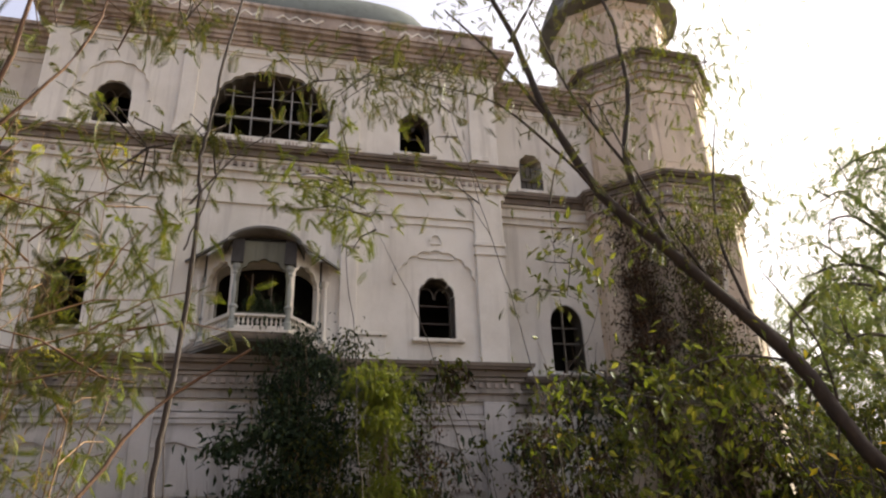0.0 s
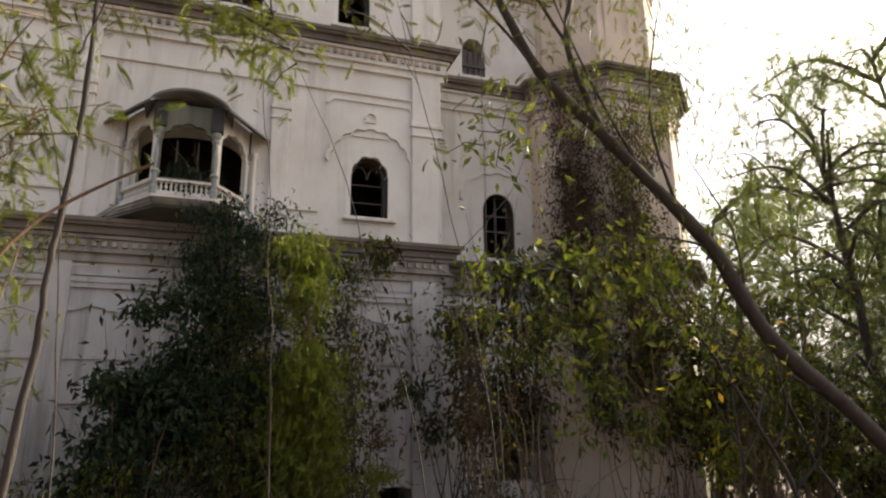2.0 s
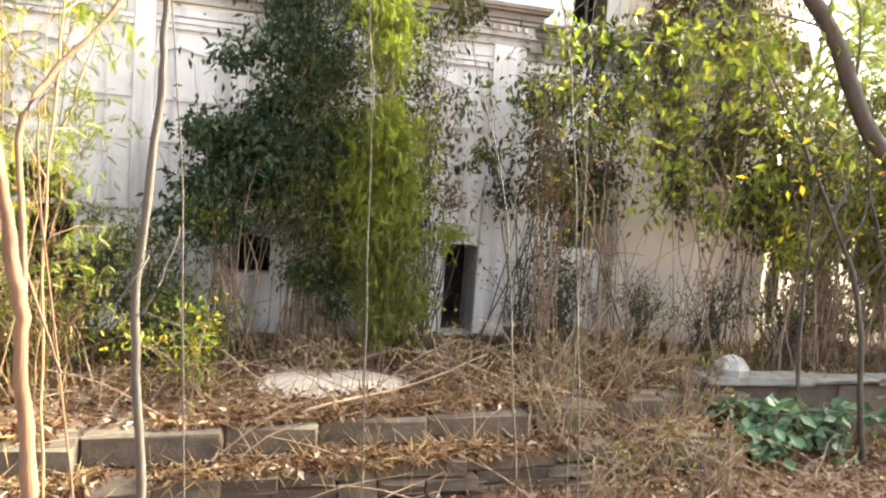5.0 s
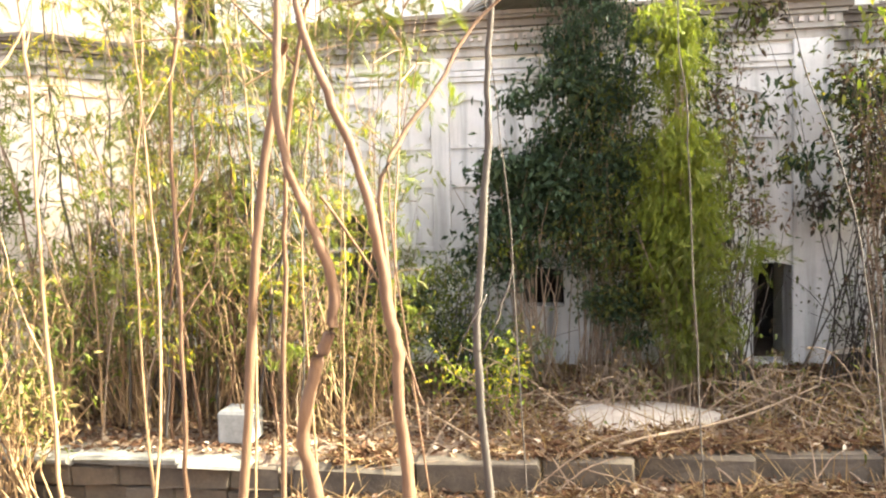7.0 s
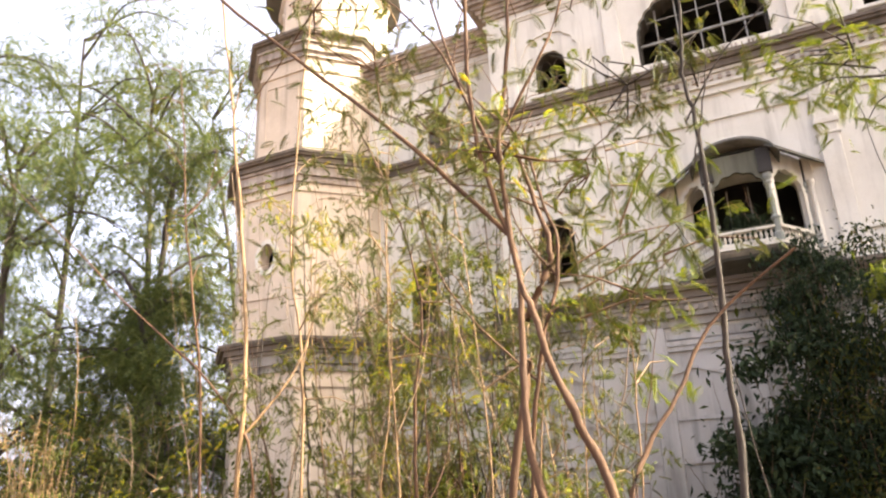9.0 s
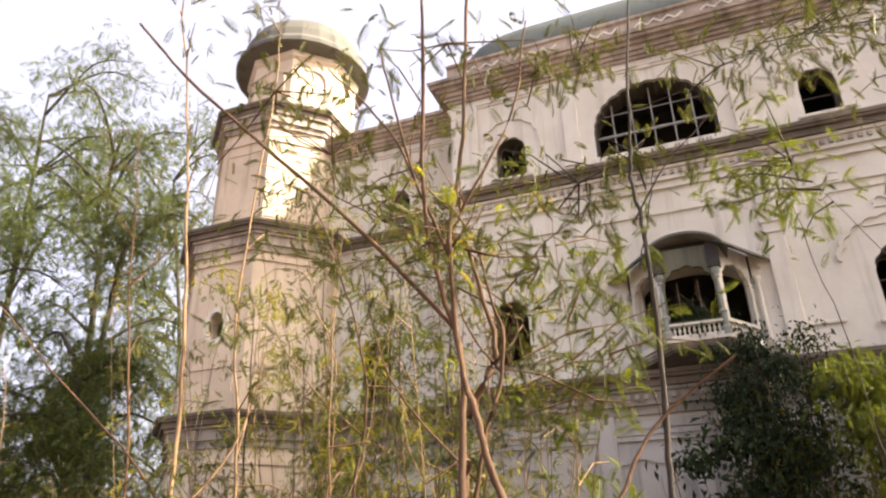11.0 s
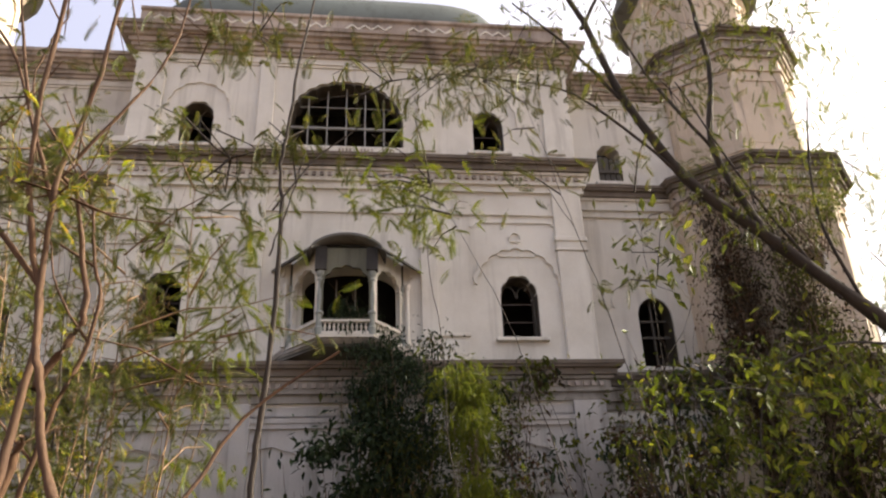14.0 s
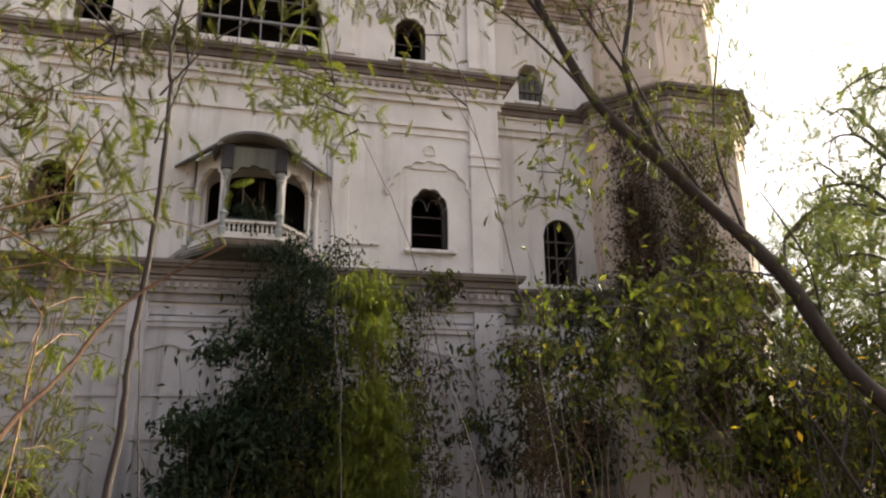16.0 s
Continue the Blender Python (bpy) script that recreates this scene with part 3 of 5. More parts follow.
# large scalloped window with its lattice of glazing bars
bigwin = empty("window", (XC, FRONT, 10.33))
bigwin.parent = palace
bigwin["label"] = "wide scalloped-arch window with pale glazing bars and missing panes"
bm = bmesh.new()
box(bm, -1.17, 1.17, 0.2, 0.25, 0.0, 0.04)
box(bm, -1.17, 1.17, 0.2, 0.25, 0.60, 0.645)
part("transom", bm, M_FRAME, bigwin)
for k, x in enumerate((-0.78, -0.39, 0.0, 0.39, 0.78)):
    bm = bmesh.new()
    top = 0.72 + 0.93 * math.sqrt(1 - (x / 1.17) ** 2)
    box(bm, x - 0.014, x + 0.014, 0.205, 0.245, 0.0, top)
    part("mullion", bm, M_FRAME, bigwin)
for s in (-1, 1):
    bm = bmesh.new()
    box(bm, s * 1.15 - 0.02, s * 1.15 + 0.02, 0.2, 0.25, 0.0, 0.72)
    part("jamb", bm, M_FRAME, bigwin)
bm = bmesh.new()
box(bm, -0.95, 0.95, 0.21, 0.24, 1.12, 1.135)
part("glazing_bar", bm, M_FRAME, bigwin)
bm = bmesh.new()
box(bm, -1.28, 1.28, -0.16, 0.1, -0.24, -0.02, 0.012)
part("sill", bm, M_WALL, bigwin)
for k in range(5):
    bm = bmesh.new()
    x = -0.86 + 0.43 * k
    for a in range(4):
        box(bm, x - 0.13 + 0.07 * a, x - 0.09 + 0.07 * a, -0.175, -0.158, -0.17, -0.08)
    part("sill_relief", bm, M_TRIM, bigwin)
bm = bmesh.new()
lathe(bm, [(0.02, 0.30), (0.14, 0.31), (0.17, 0.34), (0.10, 0.42), (0.02, 0.46)], 0.0, 0.9, 14)
part("hanging_lamp", bm, M_KERB, bigwin, "pale bowl lamp inside the window")
bm = bmesh.new()
box(bm, -0.11, 0.11, -0.05, 0.01, 1.93, 2.05, 0.01)
part("keystone", bm, M_WALL, bigwin)


# ---------------------------------------------------------------- jharokha balcony
def jharokha():
    j = empty("balcony", (XC + 0.10, FRONT, 6.24))
    j.scale = (1.0, 1.0, 0.88)
    j.parent = palace
    j["label"] = "three-sided enclosed balcony with cusped arches, white balusters and dark curved roof"
    plan = [(-0.98, 0.0), (-0.44, -0.80), (0.44, -0.80), (0.98, 0.0)]
    def tier(bm, rows):
        """Stacked rings on the plan: (front growth, front z, half width at the wall, wall z)."""
        rings = []
        for g, zf, hw, zw in rows:
            rings.append([bm.verts.new(p) for p in ((-hw, 0, zw), (-0.44 * g, -0.80 * g, zf), (0.44 * g, -0.80 * g, zf), (hw, 0, zw))])
        for a, b in zip(rings, rings[1:]):
            for i in range(4):
                bm.faces.new((a[i], a[(i + 1) % 4], b[(i + 1) % 4], b[i]))
        bm.faces.new(rings[0])
        bm.faces.new(rings[-1])

    bm = bmesh.new()
    tier(bm, [(1.08, 0.0, 1.06, 0.0), (1.08, -0.05, 1.08, -0.05)])
    part("floor", bm, M_WALL, j)
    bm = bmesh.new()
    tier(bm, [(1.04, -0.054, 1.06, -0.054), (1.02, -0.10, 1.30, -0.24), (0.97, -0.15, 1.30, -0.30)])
    part("corbel", bm, M_STAIN, j, "grey-brown corbel that spreads down to the wall")
    # underside in the same dark plaster as the roofs
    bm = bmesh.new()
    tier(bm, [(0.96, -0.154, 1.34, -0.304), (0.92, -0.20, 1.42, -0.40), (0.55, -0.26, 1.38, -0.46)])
    part("underside", bm, M_ROOF, j, "dark underside of the balcony")
    for s in (-1, 1):
        bm = bmesh.new()
        pts = [(s * 1.50, -0.46), (s * 1.10, -0.06)]
        band(bm, pts if s < 0 else pts[::-1], 0.07, -0.02, 0.12)
        part("bracket", bm, M_STAIN, j)
    sides = list(zip(plan, plan[1:]))
    for k, ((xa, ya), (xb, yb)) in enumerate(sides):
        length = math.hypot(xb - xa, yb - ya)
        m = Matrix.Translation((xa, ya, 0)) @ Matrix.Rotation(math.atan2(yb - ya, xb - xa), 4, "Z")
        mid = k == 1
        # pierced wall: rail below, arch above
        bm = bmesh.new()
        hw = length / 2 - (0.05 if mid else 0.10)
        top = 1.42 if mid else 1.48
        sheet(bm, [(0, 0.31), (length, 0.31), (length, 1.78), (0, 1.78)], [arch(length / 2, hw, 0.33, top - 0.36, top, 5, 0.10, 30)], -0.04, 0.08)
        bmesh.ops.transform(bm, matrix=m, verts=bm.verts)
        part("arch_panel", bm, M_MOSS if mid else M_WALL, j, "moss-stained plaster panel with a cusped arch" if mid else "")
        bm = bmesh.new()
        box(bm, 0.03, length - 0.03, -0.055, 0.055, 0.25, 0.30, 0.008)
        box(bm, 0.03, length - 0.03, -0.055, 0.055, 0.0, 0.07, 0.008)
        bmesh.ops.transform(bm, matrix=m, verts=bm.verts)
        part("railing", bm, M_WALL, j)
        n = 10
        for i in range(n):
            bm = bmesh.new()
            x = 0.10 + (length - 0.2) * i / (n - 1)
            lathe(bm, [(0.020, 0.07), (0.014, 0.11), (0.026, 0.16), (0.014, 0.21), (0.020, 0.25)], x, 0, 6)
            bmesh.ops.transform(bm, matrix=m, verts=bm.verts)
            part("baluster", bm, M_WALL, j)
        if mid:
            continue
        # sloping eave
        bm = bmesh.new()
        e0, e1, z0, z1 = -0.08, -0.34, 1.86, 1.66
        vs = [bm.verts.new(p) for p in ((-0.05, e0, z0), (length + 0.05, e0, z0), (length + 0.22, e1, z1), (-0.22, e1, z1), (-0.05, e0, z0 - 0.06), (length + 0.05, e0, z0 - 0.06), (length + 0.22, e1, z1 - 0.05), (-0.22, e1, z1 - 0.05))]
        for f in ((0, 1, 2, 3), (7, 6, 5, 4), (0, 4, 5, 1), (1, 5, 6, 2), (2, 6, 7, 3), (3, 7, 4, 0)):
            bm.faces.new([vs[i] for i in f])
        bmesh.ops.transform(bm, matrix=m, verts=bm.verts)
        part("eave", bm, M_ROOF, j, "dark sloping stone eave")
    for x, y in plan:
        bm = bmesh.new()
        lathe(bm, [(0.075, 0.0), (0.075, 0.14), (0.05, 0.18), (0.055, 0.40), (0.075, 0.44), (0.042, 0.50), (0.05, 0.75), (0.036, 1.08), (0.06, 1.12), (0.042, 1.16), (0.075, 1.22), (0.075, 1.30)], x, y, 10)
        post = part("post", bm, M_MARBLE, j, "carved grey stone post")
        bm = bmesh.new()
        g = 0.10 if y < -0.5 else 0.05
        box(bm, x - g, x + g, y - g, y + g, 1.305, 1.78)
        part("post_block", bm, M_DARK, post, "near-black square block")
    # curved roof over the front
    bm = bmesh.new()
    rings = []
    for k in range(13):
        u = -1 + k / 6
        x = 0.68 * u
        z = 1.70 + 0.42 * math.sqrt(max(0.0, 1 - u * u)) ** 1.2
        rings.append([bm.verts.new((x, y, zz)) for y, zz in ((0.0, z + 0.10), (-0.55, z + 0.06), (-1.02, z - 0.08), (-1.04, z - 0.16), (0.0, z - 0.10))])
    for a, b in zip(rings, rings[1:]):
        for i in range(5):
            bm.faces.new((a[i], a[(i + 1) % 5], b[(i + 1) % 5], b[i]))
    bm.faces.new(rings[0])
    bm.faces.new(rings[-1][::-1])
    part("roof", bm, M_ROOF, j, "dark curved roof", True)
    bm = bmesh.new()
    vs0 = [bm.verts.new((x, y, 1.84)) for x, y in plan]
    vs1 = [bm.verts.new((x * 0.6, y * 0.3, 2.2)) for x, y in plan]
    for i in range(3):
        bm.faces.new((vs0[i], vs0[i + 1], vs1[i + 1], vs1[i]))
    bm.faces.new(vs1)
    part("roof_slope", bm, M_ROOF, j)
    bm = bmesh.new()
    box(bm, -0.12, 0.12, -0.16, 0.02, 2.36, 2.46, 0.01)
    box(bm, -0.15, 0.15, -0.19, 0.02, 2.46, 2.50, 0.01)
    part("finial_block", bm, M_WALL, j)
    for s in (-1, 1):
        bm = bmesh.new()
        lathe(bm, [(0.05, 0.0), (0.04, 0.3), (0.035, 1.2), (0.06, 1.28), (0.06, 1.34)], s * 1.10, -0.03, 8)
        band(bm, [(s * 1.06 + 0.10 * math.cos(a), 1.5 + 0.3 * math.sin(a)) for a in np.linspace(0, math.pi, 7)], 0.03, 0.0, 0.05)
        part("side_pilaster", bm, M_WALL, j)
    for x in (-0.2, 0.15):
        bm = bmesh.new()
        box(bm, x - 0.012, x + 0.012, 0.1, 0.13, 0.1, 1.5)
        part("pole", bm, M_FRAME, j)


jharokha()


# ---------------------------------------------------------------- corner towers
TOWER_AT = {-1: (-9.85, 13.2, 0.40), 1: (8.8, 13.4, -0.45)}


def tower(s):
    """Octagonal tower in two stages with stepped cornices and a domed turret."""
    cx, cy, tx = TOWER_AT[s]
    t = empty("tower", (cx, cy, 0))
    t.parent = palace
    t["label"] = "octagonal corner tower of weathered ochre plaster with domed turret"
    k8 = math.tan(math.pi / 8)

    def ring(a):
        return [(a * x, a * y) for x, y in ((k8, -1), (1, -k8), (1, k8), (k8, 1), (-k8, 1), (-1, k8), (-1, -k8), (-k8, -1))]

    def turned(k):
        return Matrix.Rotation(math.pi / 4 * k, 4, "Z")

    LOW, UP = 1.88, 1.58
    oculus = [(0.21 * math.cos(a), 7.80 + 0.32 * math.sin(a)) for a in np.linspace(0, 2 * math.pi, 21)[:-1]]
    for k in range(8):
        w = LOW * k8
        bm = bmesh.new()
        holes = [oculus] if k == 0 else []
        sheet(bm, [(-w, -0.2), (w, -0.2), (w, 9.9), (-w, 9.9)], holes, -LOW, 0.3)
        bmesh.ops.transform(bm, matrix=turned(k), verts=bm.verts)
        part("shaft_face", bm, M_TOWER, t)
        # raised arch and panel on each face
        bm = bmesh.new()
        band(bm, arch(0, w - 0.24, 8.55, 8.75, 9.15, 5, 0.06, 30)[2:], 0.05, -LOW, 0.035)
        bmesh.ops.transform(bm, matrix=turned(k), verts=bm.verts)
        part("arch_moulding", bm, M_TOWER, t)
        bm = bmesh.new()
        band(bm, [(-w + 0.2, 6.35), (-w + 0.2, 6.9), (w - 0.2, 6.9), (w - 0.2, 6.35)], 0.04, -LOW, 0.03)
        bmesh.ops.transform(bm, matrix=turned(k), verts=bm.verts)
        part("panel_moulding", bm, M_TOWER, t)
        w2 = UP * k8
        bm = bmesh.new()
        band(bm, [(-w2 + 0.16, 10.7), (-w2 + 0.16, 12.35), (w2 - 0.16, 12.35), (w2 - 0.16, 10.7)], 0.045, -UP, 0.03, True)
        bmesh.ops.transform(bm, matrix=turned(k), verts=bm.verts)
        part("panel_moulding", bm, M_TOWER, t)
    bm = bmesh.new()
    band(bm, oculus, 0.10, -LOW, 0.06, True)
    part("oculus_ring", bm, M_WALL, t)
    # near-black core added to stand for the unlit inside behind the oculus
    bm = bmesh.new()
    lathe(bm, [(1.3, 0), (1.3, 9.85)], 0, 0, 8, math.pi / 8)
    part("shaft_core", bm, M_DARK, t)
    bm = bmesh.new()
    lathe(bm, [(UP / math.cos(math.pi / 8) + 0.03, 9.86), (UP / math.cos(math.pi / 8), 13.55)], 0, 0, 8, math.pi / 8)
    part("upper_shaft", bm, M_TOWER, t)
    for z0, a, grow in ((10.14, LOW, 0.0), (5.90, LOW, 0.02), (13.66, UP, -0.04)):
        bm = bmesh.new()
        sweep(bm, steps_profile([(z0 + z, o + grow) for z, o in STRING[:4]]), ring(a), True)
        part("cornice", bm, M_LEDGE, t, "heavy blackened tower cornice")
        bm = bmesh.new()
        sweep(bm, steps_profile([(z0 + z - 0.004, o) for z, o in STRING[3:]]), ring(a), True)
        part("cornice_moulding", bm, M_TRIM if z0 > 6 else M_STAIN, t)
    for zz, a in ((9.25, LOW), (4.9, LOW), (12.6, UP), (10.5, UP)):
        bm = bmesh.new()
        sweep(bm, steps_profile([(zz + 0.07, 0.05), (zz, 0.0)]), ring(a), True)
        part("moulding", bm, M_TOWER, t)
    bm = bmesh.new()
    lathe(bm, [(1.62, 13.6), (1.62, 13.82), (1.48, 13.92), (1.48, 15.2), (1.56, 15.28), (1.56, 15.46)], tx, 0.0, 8, math.pi / 8)
    part("turret", bm, M_TOWER, t, "octagonal plastered turret")
    bm = bmesh.new()
    lathe(bm, [(1.5, 15.44), (1.78, 15.50), (1.86, 15.54), (1.86, 15.66), (1.74, 15.84), (1.70, 16.1), (1.52, 16.5), (1.15, 16.85), (0.6, 17.1), (0.1, 17.2)], tx, 0.0, 24)
    part("turret_cap", bm, M_ROOF, t, "dark mossy overhanging turret cap")
    for k in range(8):
        bm = bmesh.new()
        band(bm, arch(0, 0.34, 14.05, 14.6, 14.95, 5, 0.06, 30)[1:], 0.05, -1.48 * math.cos(math.pi / 8), 0.05)
        bmesh.ops.transform(bm, matrix=Matrix.Translation((tx, 0.0, 0)) @ turned(k), verts=bm.verts)
        part("turret_arch", bm, M_TOWER, t)
    return t


tower(-1)
tower(1)

# ---------------------------------------------------------------- stone edges in front
def stone_row(name, label, x0, x1, y0, y1, z0, z1, length, courses, mat, seed, bevel=0.015, slope=0.0):
    rng = random.Random(seed)
    ob = tagged(empty(name), label, "wall")
    h = (z1 - z0) / courses
    for c in range(courses):
        x = x0 - rng.uniform(0, 0.3)
        while x < x1:
            ln = length * rng.uniform(0.75, 1.3)
            bm = bmesh.new()
            dy, dz = rng.uniform(-0.05, 0.05), rng.uniform(-0.04, 0.0)
            box(bm, x + 0.003, x + ln - 0.003, y0 + dy + slope * x, y1 + slope * x, z0 + c * h + 0.004, z0 + (c + 1) * h + dz, bevel)
            for v in bm.verts:
                v.co += Vector((rng.uniform(-0.004, 0.004), rng.gauss(0, 0.018), rng.gauss(0, 0.016)))
            part("stone", bm, mat, ob)
            x += ln
    return ob


stone_row("terrace_wall", "low wall of rough brown stone blocks edging the terrace", -2.9, 6.2, 7.62, 7.95, -0.42, -0.05, 1.25, 1, M_STONE, 3, 0.03, 0.17)
stone_row("retaining_wall", "sunken wall of rough brown stone blocks", -2.9, 6.2, 7.05, 7.38, -0.95, -0.40, 0.55, 3, M_STONE, 4, 0.02, 0.13)
stone_row("terrace_wall", "damp stone wall above a ditch", -9.5, -2.95, 7.24, 7.5, -0.95, -0.14, 0.5, 3, M_STONE, 5)
stone_row("coping", "pale flat coping slabs on the ditch wall", -9.0, -4.3, 7.12, 7.62, -0.14, -0.03, 1.1, 1, M_COPE, 6, 0.03)
stone_row("terrace_wall", "dark plastered kerb wall", 6.35, 14.0, 8.78, 9.0, -0.95, 0.06, 1.4, 2, M_STONE, 7)
stone_row("coping", "pale flat coping slabs on the kerb wall", 6.5, 13.5, 8.65, 9.05, 0.06, 0.17, 1.5, 1, M_COPE, 8, 0.02)
bm = bmesh.new()
box(bm, -4.10, -3.68, 7.66, 8.05, -0.06, 0.34, 0.03)
tagged(part("stone_block", bm, M_KERB), "pale grey squared stone block lying on the terrace", "stone")
bm = bmesh.new()
lathe(bm, [(0.24, 0.15), (0.26, 0.28), (0.17, 0.42), (0.05, 0.46)], 7.0, 8.85, 7)
tagged(part("boulder", bm, M_KERB), "rounded pale stone on the kerb", "stone")
bm = bmesh.new()
rng = random.Random(9)
rings = []
for k in range(9):
    u = k / 8
    rings.append([bm.verts.new((0.95 + 1.15 * u * math.cos(a) * (1 + 0.12 * math.sin(3 * a + 1)), 9.1 + 0.72 * u * math.sin(a) * (1 + 0.15 * math.sin(2 * a)), 0.035 - 0.13 * u ** 3 + rng.uniform(-0.006, 0.006))) for a in np.linspace(0, 2 * math.pi, 29)[:-1]])
for a, b in zip(rings, rings[1:]):
    for i in range(28):
        bm.faces.new((a[i], a[(i + 1) % 28], b[(i + 1) % 28], b[i]))
bmesh.ops.remove_doubles(bm, verts=bm.verts, dist=0.012)
tagged(part("paving_slab", bm, plain("bare_pavement", (0.22, 0.185, 0.15), (0.36, 0.31, 0.26), 4.0)), "sunlit bare pale slab in the litter", "paving", kind="structure")


# ---------------------------------------------------------------- plants
def tree(name, label, stems, bark, crowns, seed, category="tree"):
    """A tree: stems as (points, start radius, end radius); crowns as (centre, spread, count, leaf, material, droop)."""
    rng = np.random.default_rng(seed)
    base = stems[0][0][0]
    ob = tagged(empty(name, base), label, category)
    off = np.array(base)
    pieces = []
    for pts, r0, r1 in stems:
        path = smooth_path(pts) - off
        v, f, _ = tube(path, r0, r1, 7, rng, 0.006)
        pieces.append((v, f))
    from_arrays("trunk", *gather(pieces), bark, ob, True)
    mats = {}
    twigs = []
    for centre, spread, count, kind, mat, droop in crowns:
        count = int(count * 1.5)
        p = np.array(centre) - off + rng.normal(0, 1, (count, 3)) * np.array(spread)
        mats.setdefault(mat.name, (mat, []))[1].append(strew(rng, kind, p, (0.7, 1.3), droop, 0.45))
        for q in p[:: max(1, count // 6)]:
            c = np.array(centre) - off
            mid = (q + c) / 2 + rng.normal(0, 0.08, 3)
            twigs.append(tube(np.array([c, mid, q]), 0.008, 0.003, 4)[:2])
    if twigs:
        tagged(from_arrays("twig_spray", *gather(twigs), bark, ob, True), kind="stuff")
    for mat, got in mats.values():
        from_arrays("crown", *gather(got), mat, ob)
    return ob


def sapling(label, pts, r0, seed, tufts=5, per=14, leafmat=None, first=0.55, bark=None, kind=None, spread=0.16, forks=0, wobble=0.008):
    """A slender shoot with feathery leaves towards its tip."""
    rng = np.random.default_rng(seed)
    base = np.array(pts[0], float)
    ob = tagged(empty("sapling", pts[0]), label, "sapling", "slender saplings")
    per = int(per * 1.5)
    path = smooth_path(pts, 8) - base
    v, f, path = tube(path, r0, r0 * 0.25, 6, rng, wobble)
    bark = bark or M_BARK
    pieces, n = [(v, f)], len(path)
    for k in range(forks):
        i = int(n * rng.uniform(0.2, 0.75))
        a, ln = rng.uniform(0, 2 * np.pi), rng.uniform(0.5, 1.5)
        tip = path[i] + np.array([math.cos(a) * ln * 0.5, math.sin(a) * ln * 0.4, ln])
        pieces.append(tube(smooth_path([path[i], path[i] * 0.5 + tip * 0.5 + np.array([math.cos(a), math.sin(a), -0.6]) * 0.10 * ln, tip], 5), r0 * 0.5, r0 * 0.2, 5, rng, 0.006)[:2])
    from_arrays("stem", *gather(pieces), bark, ob, True)
    spots, twigs = [], []
    for k in range(tufts):
        i = int(n * (first + (1 - first) * (k + 0.5) / tufts))
        i = min(i, n - 1)
        a = rng.uniform(0, 2 * np.pi)
        ln = rng.uniform(0.25, 0.7)
        tip = path[i] + np.array([math.cos(a) * ln, math.sin(a) * ln, rng.uniform(-0.1, 0.35)])
        twigs.append(tube(np.array([path[i], (path[i] + tip) / 2 + (0, 0, 0.06), tip]), 0.008, 0.003, 4)[:2])
        u = rng.uniform(0.25, 1.05, per)[:, None]
        spots.append(path[i] * (1 - u) + tip * u + rng.normal(0, spread, (per, 3)) * np.array([1, 1, 0.6]))
    if tufts:
        tagged(from_arrays("twig_spray", *gather(twigs), bark, ob, True), kind="stuff")
        from_arrays("foliage", *strew(rng, kind or FEATHER, np.concatenate(spots), (0.7, 1.25), 0.5, 0.4), leafmat or M_FEATHER, ob)
    return ob


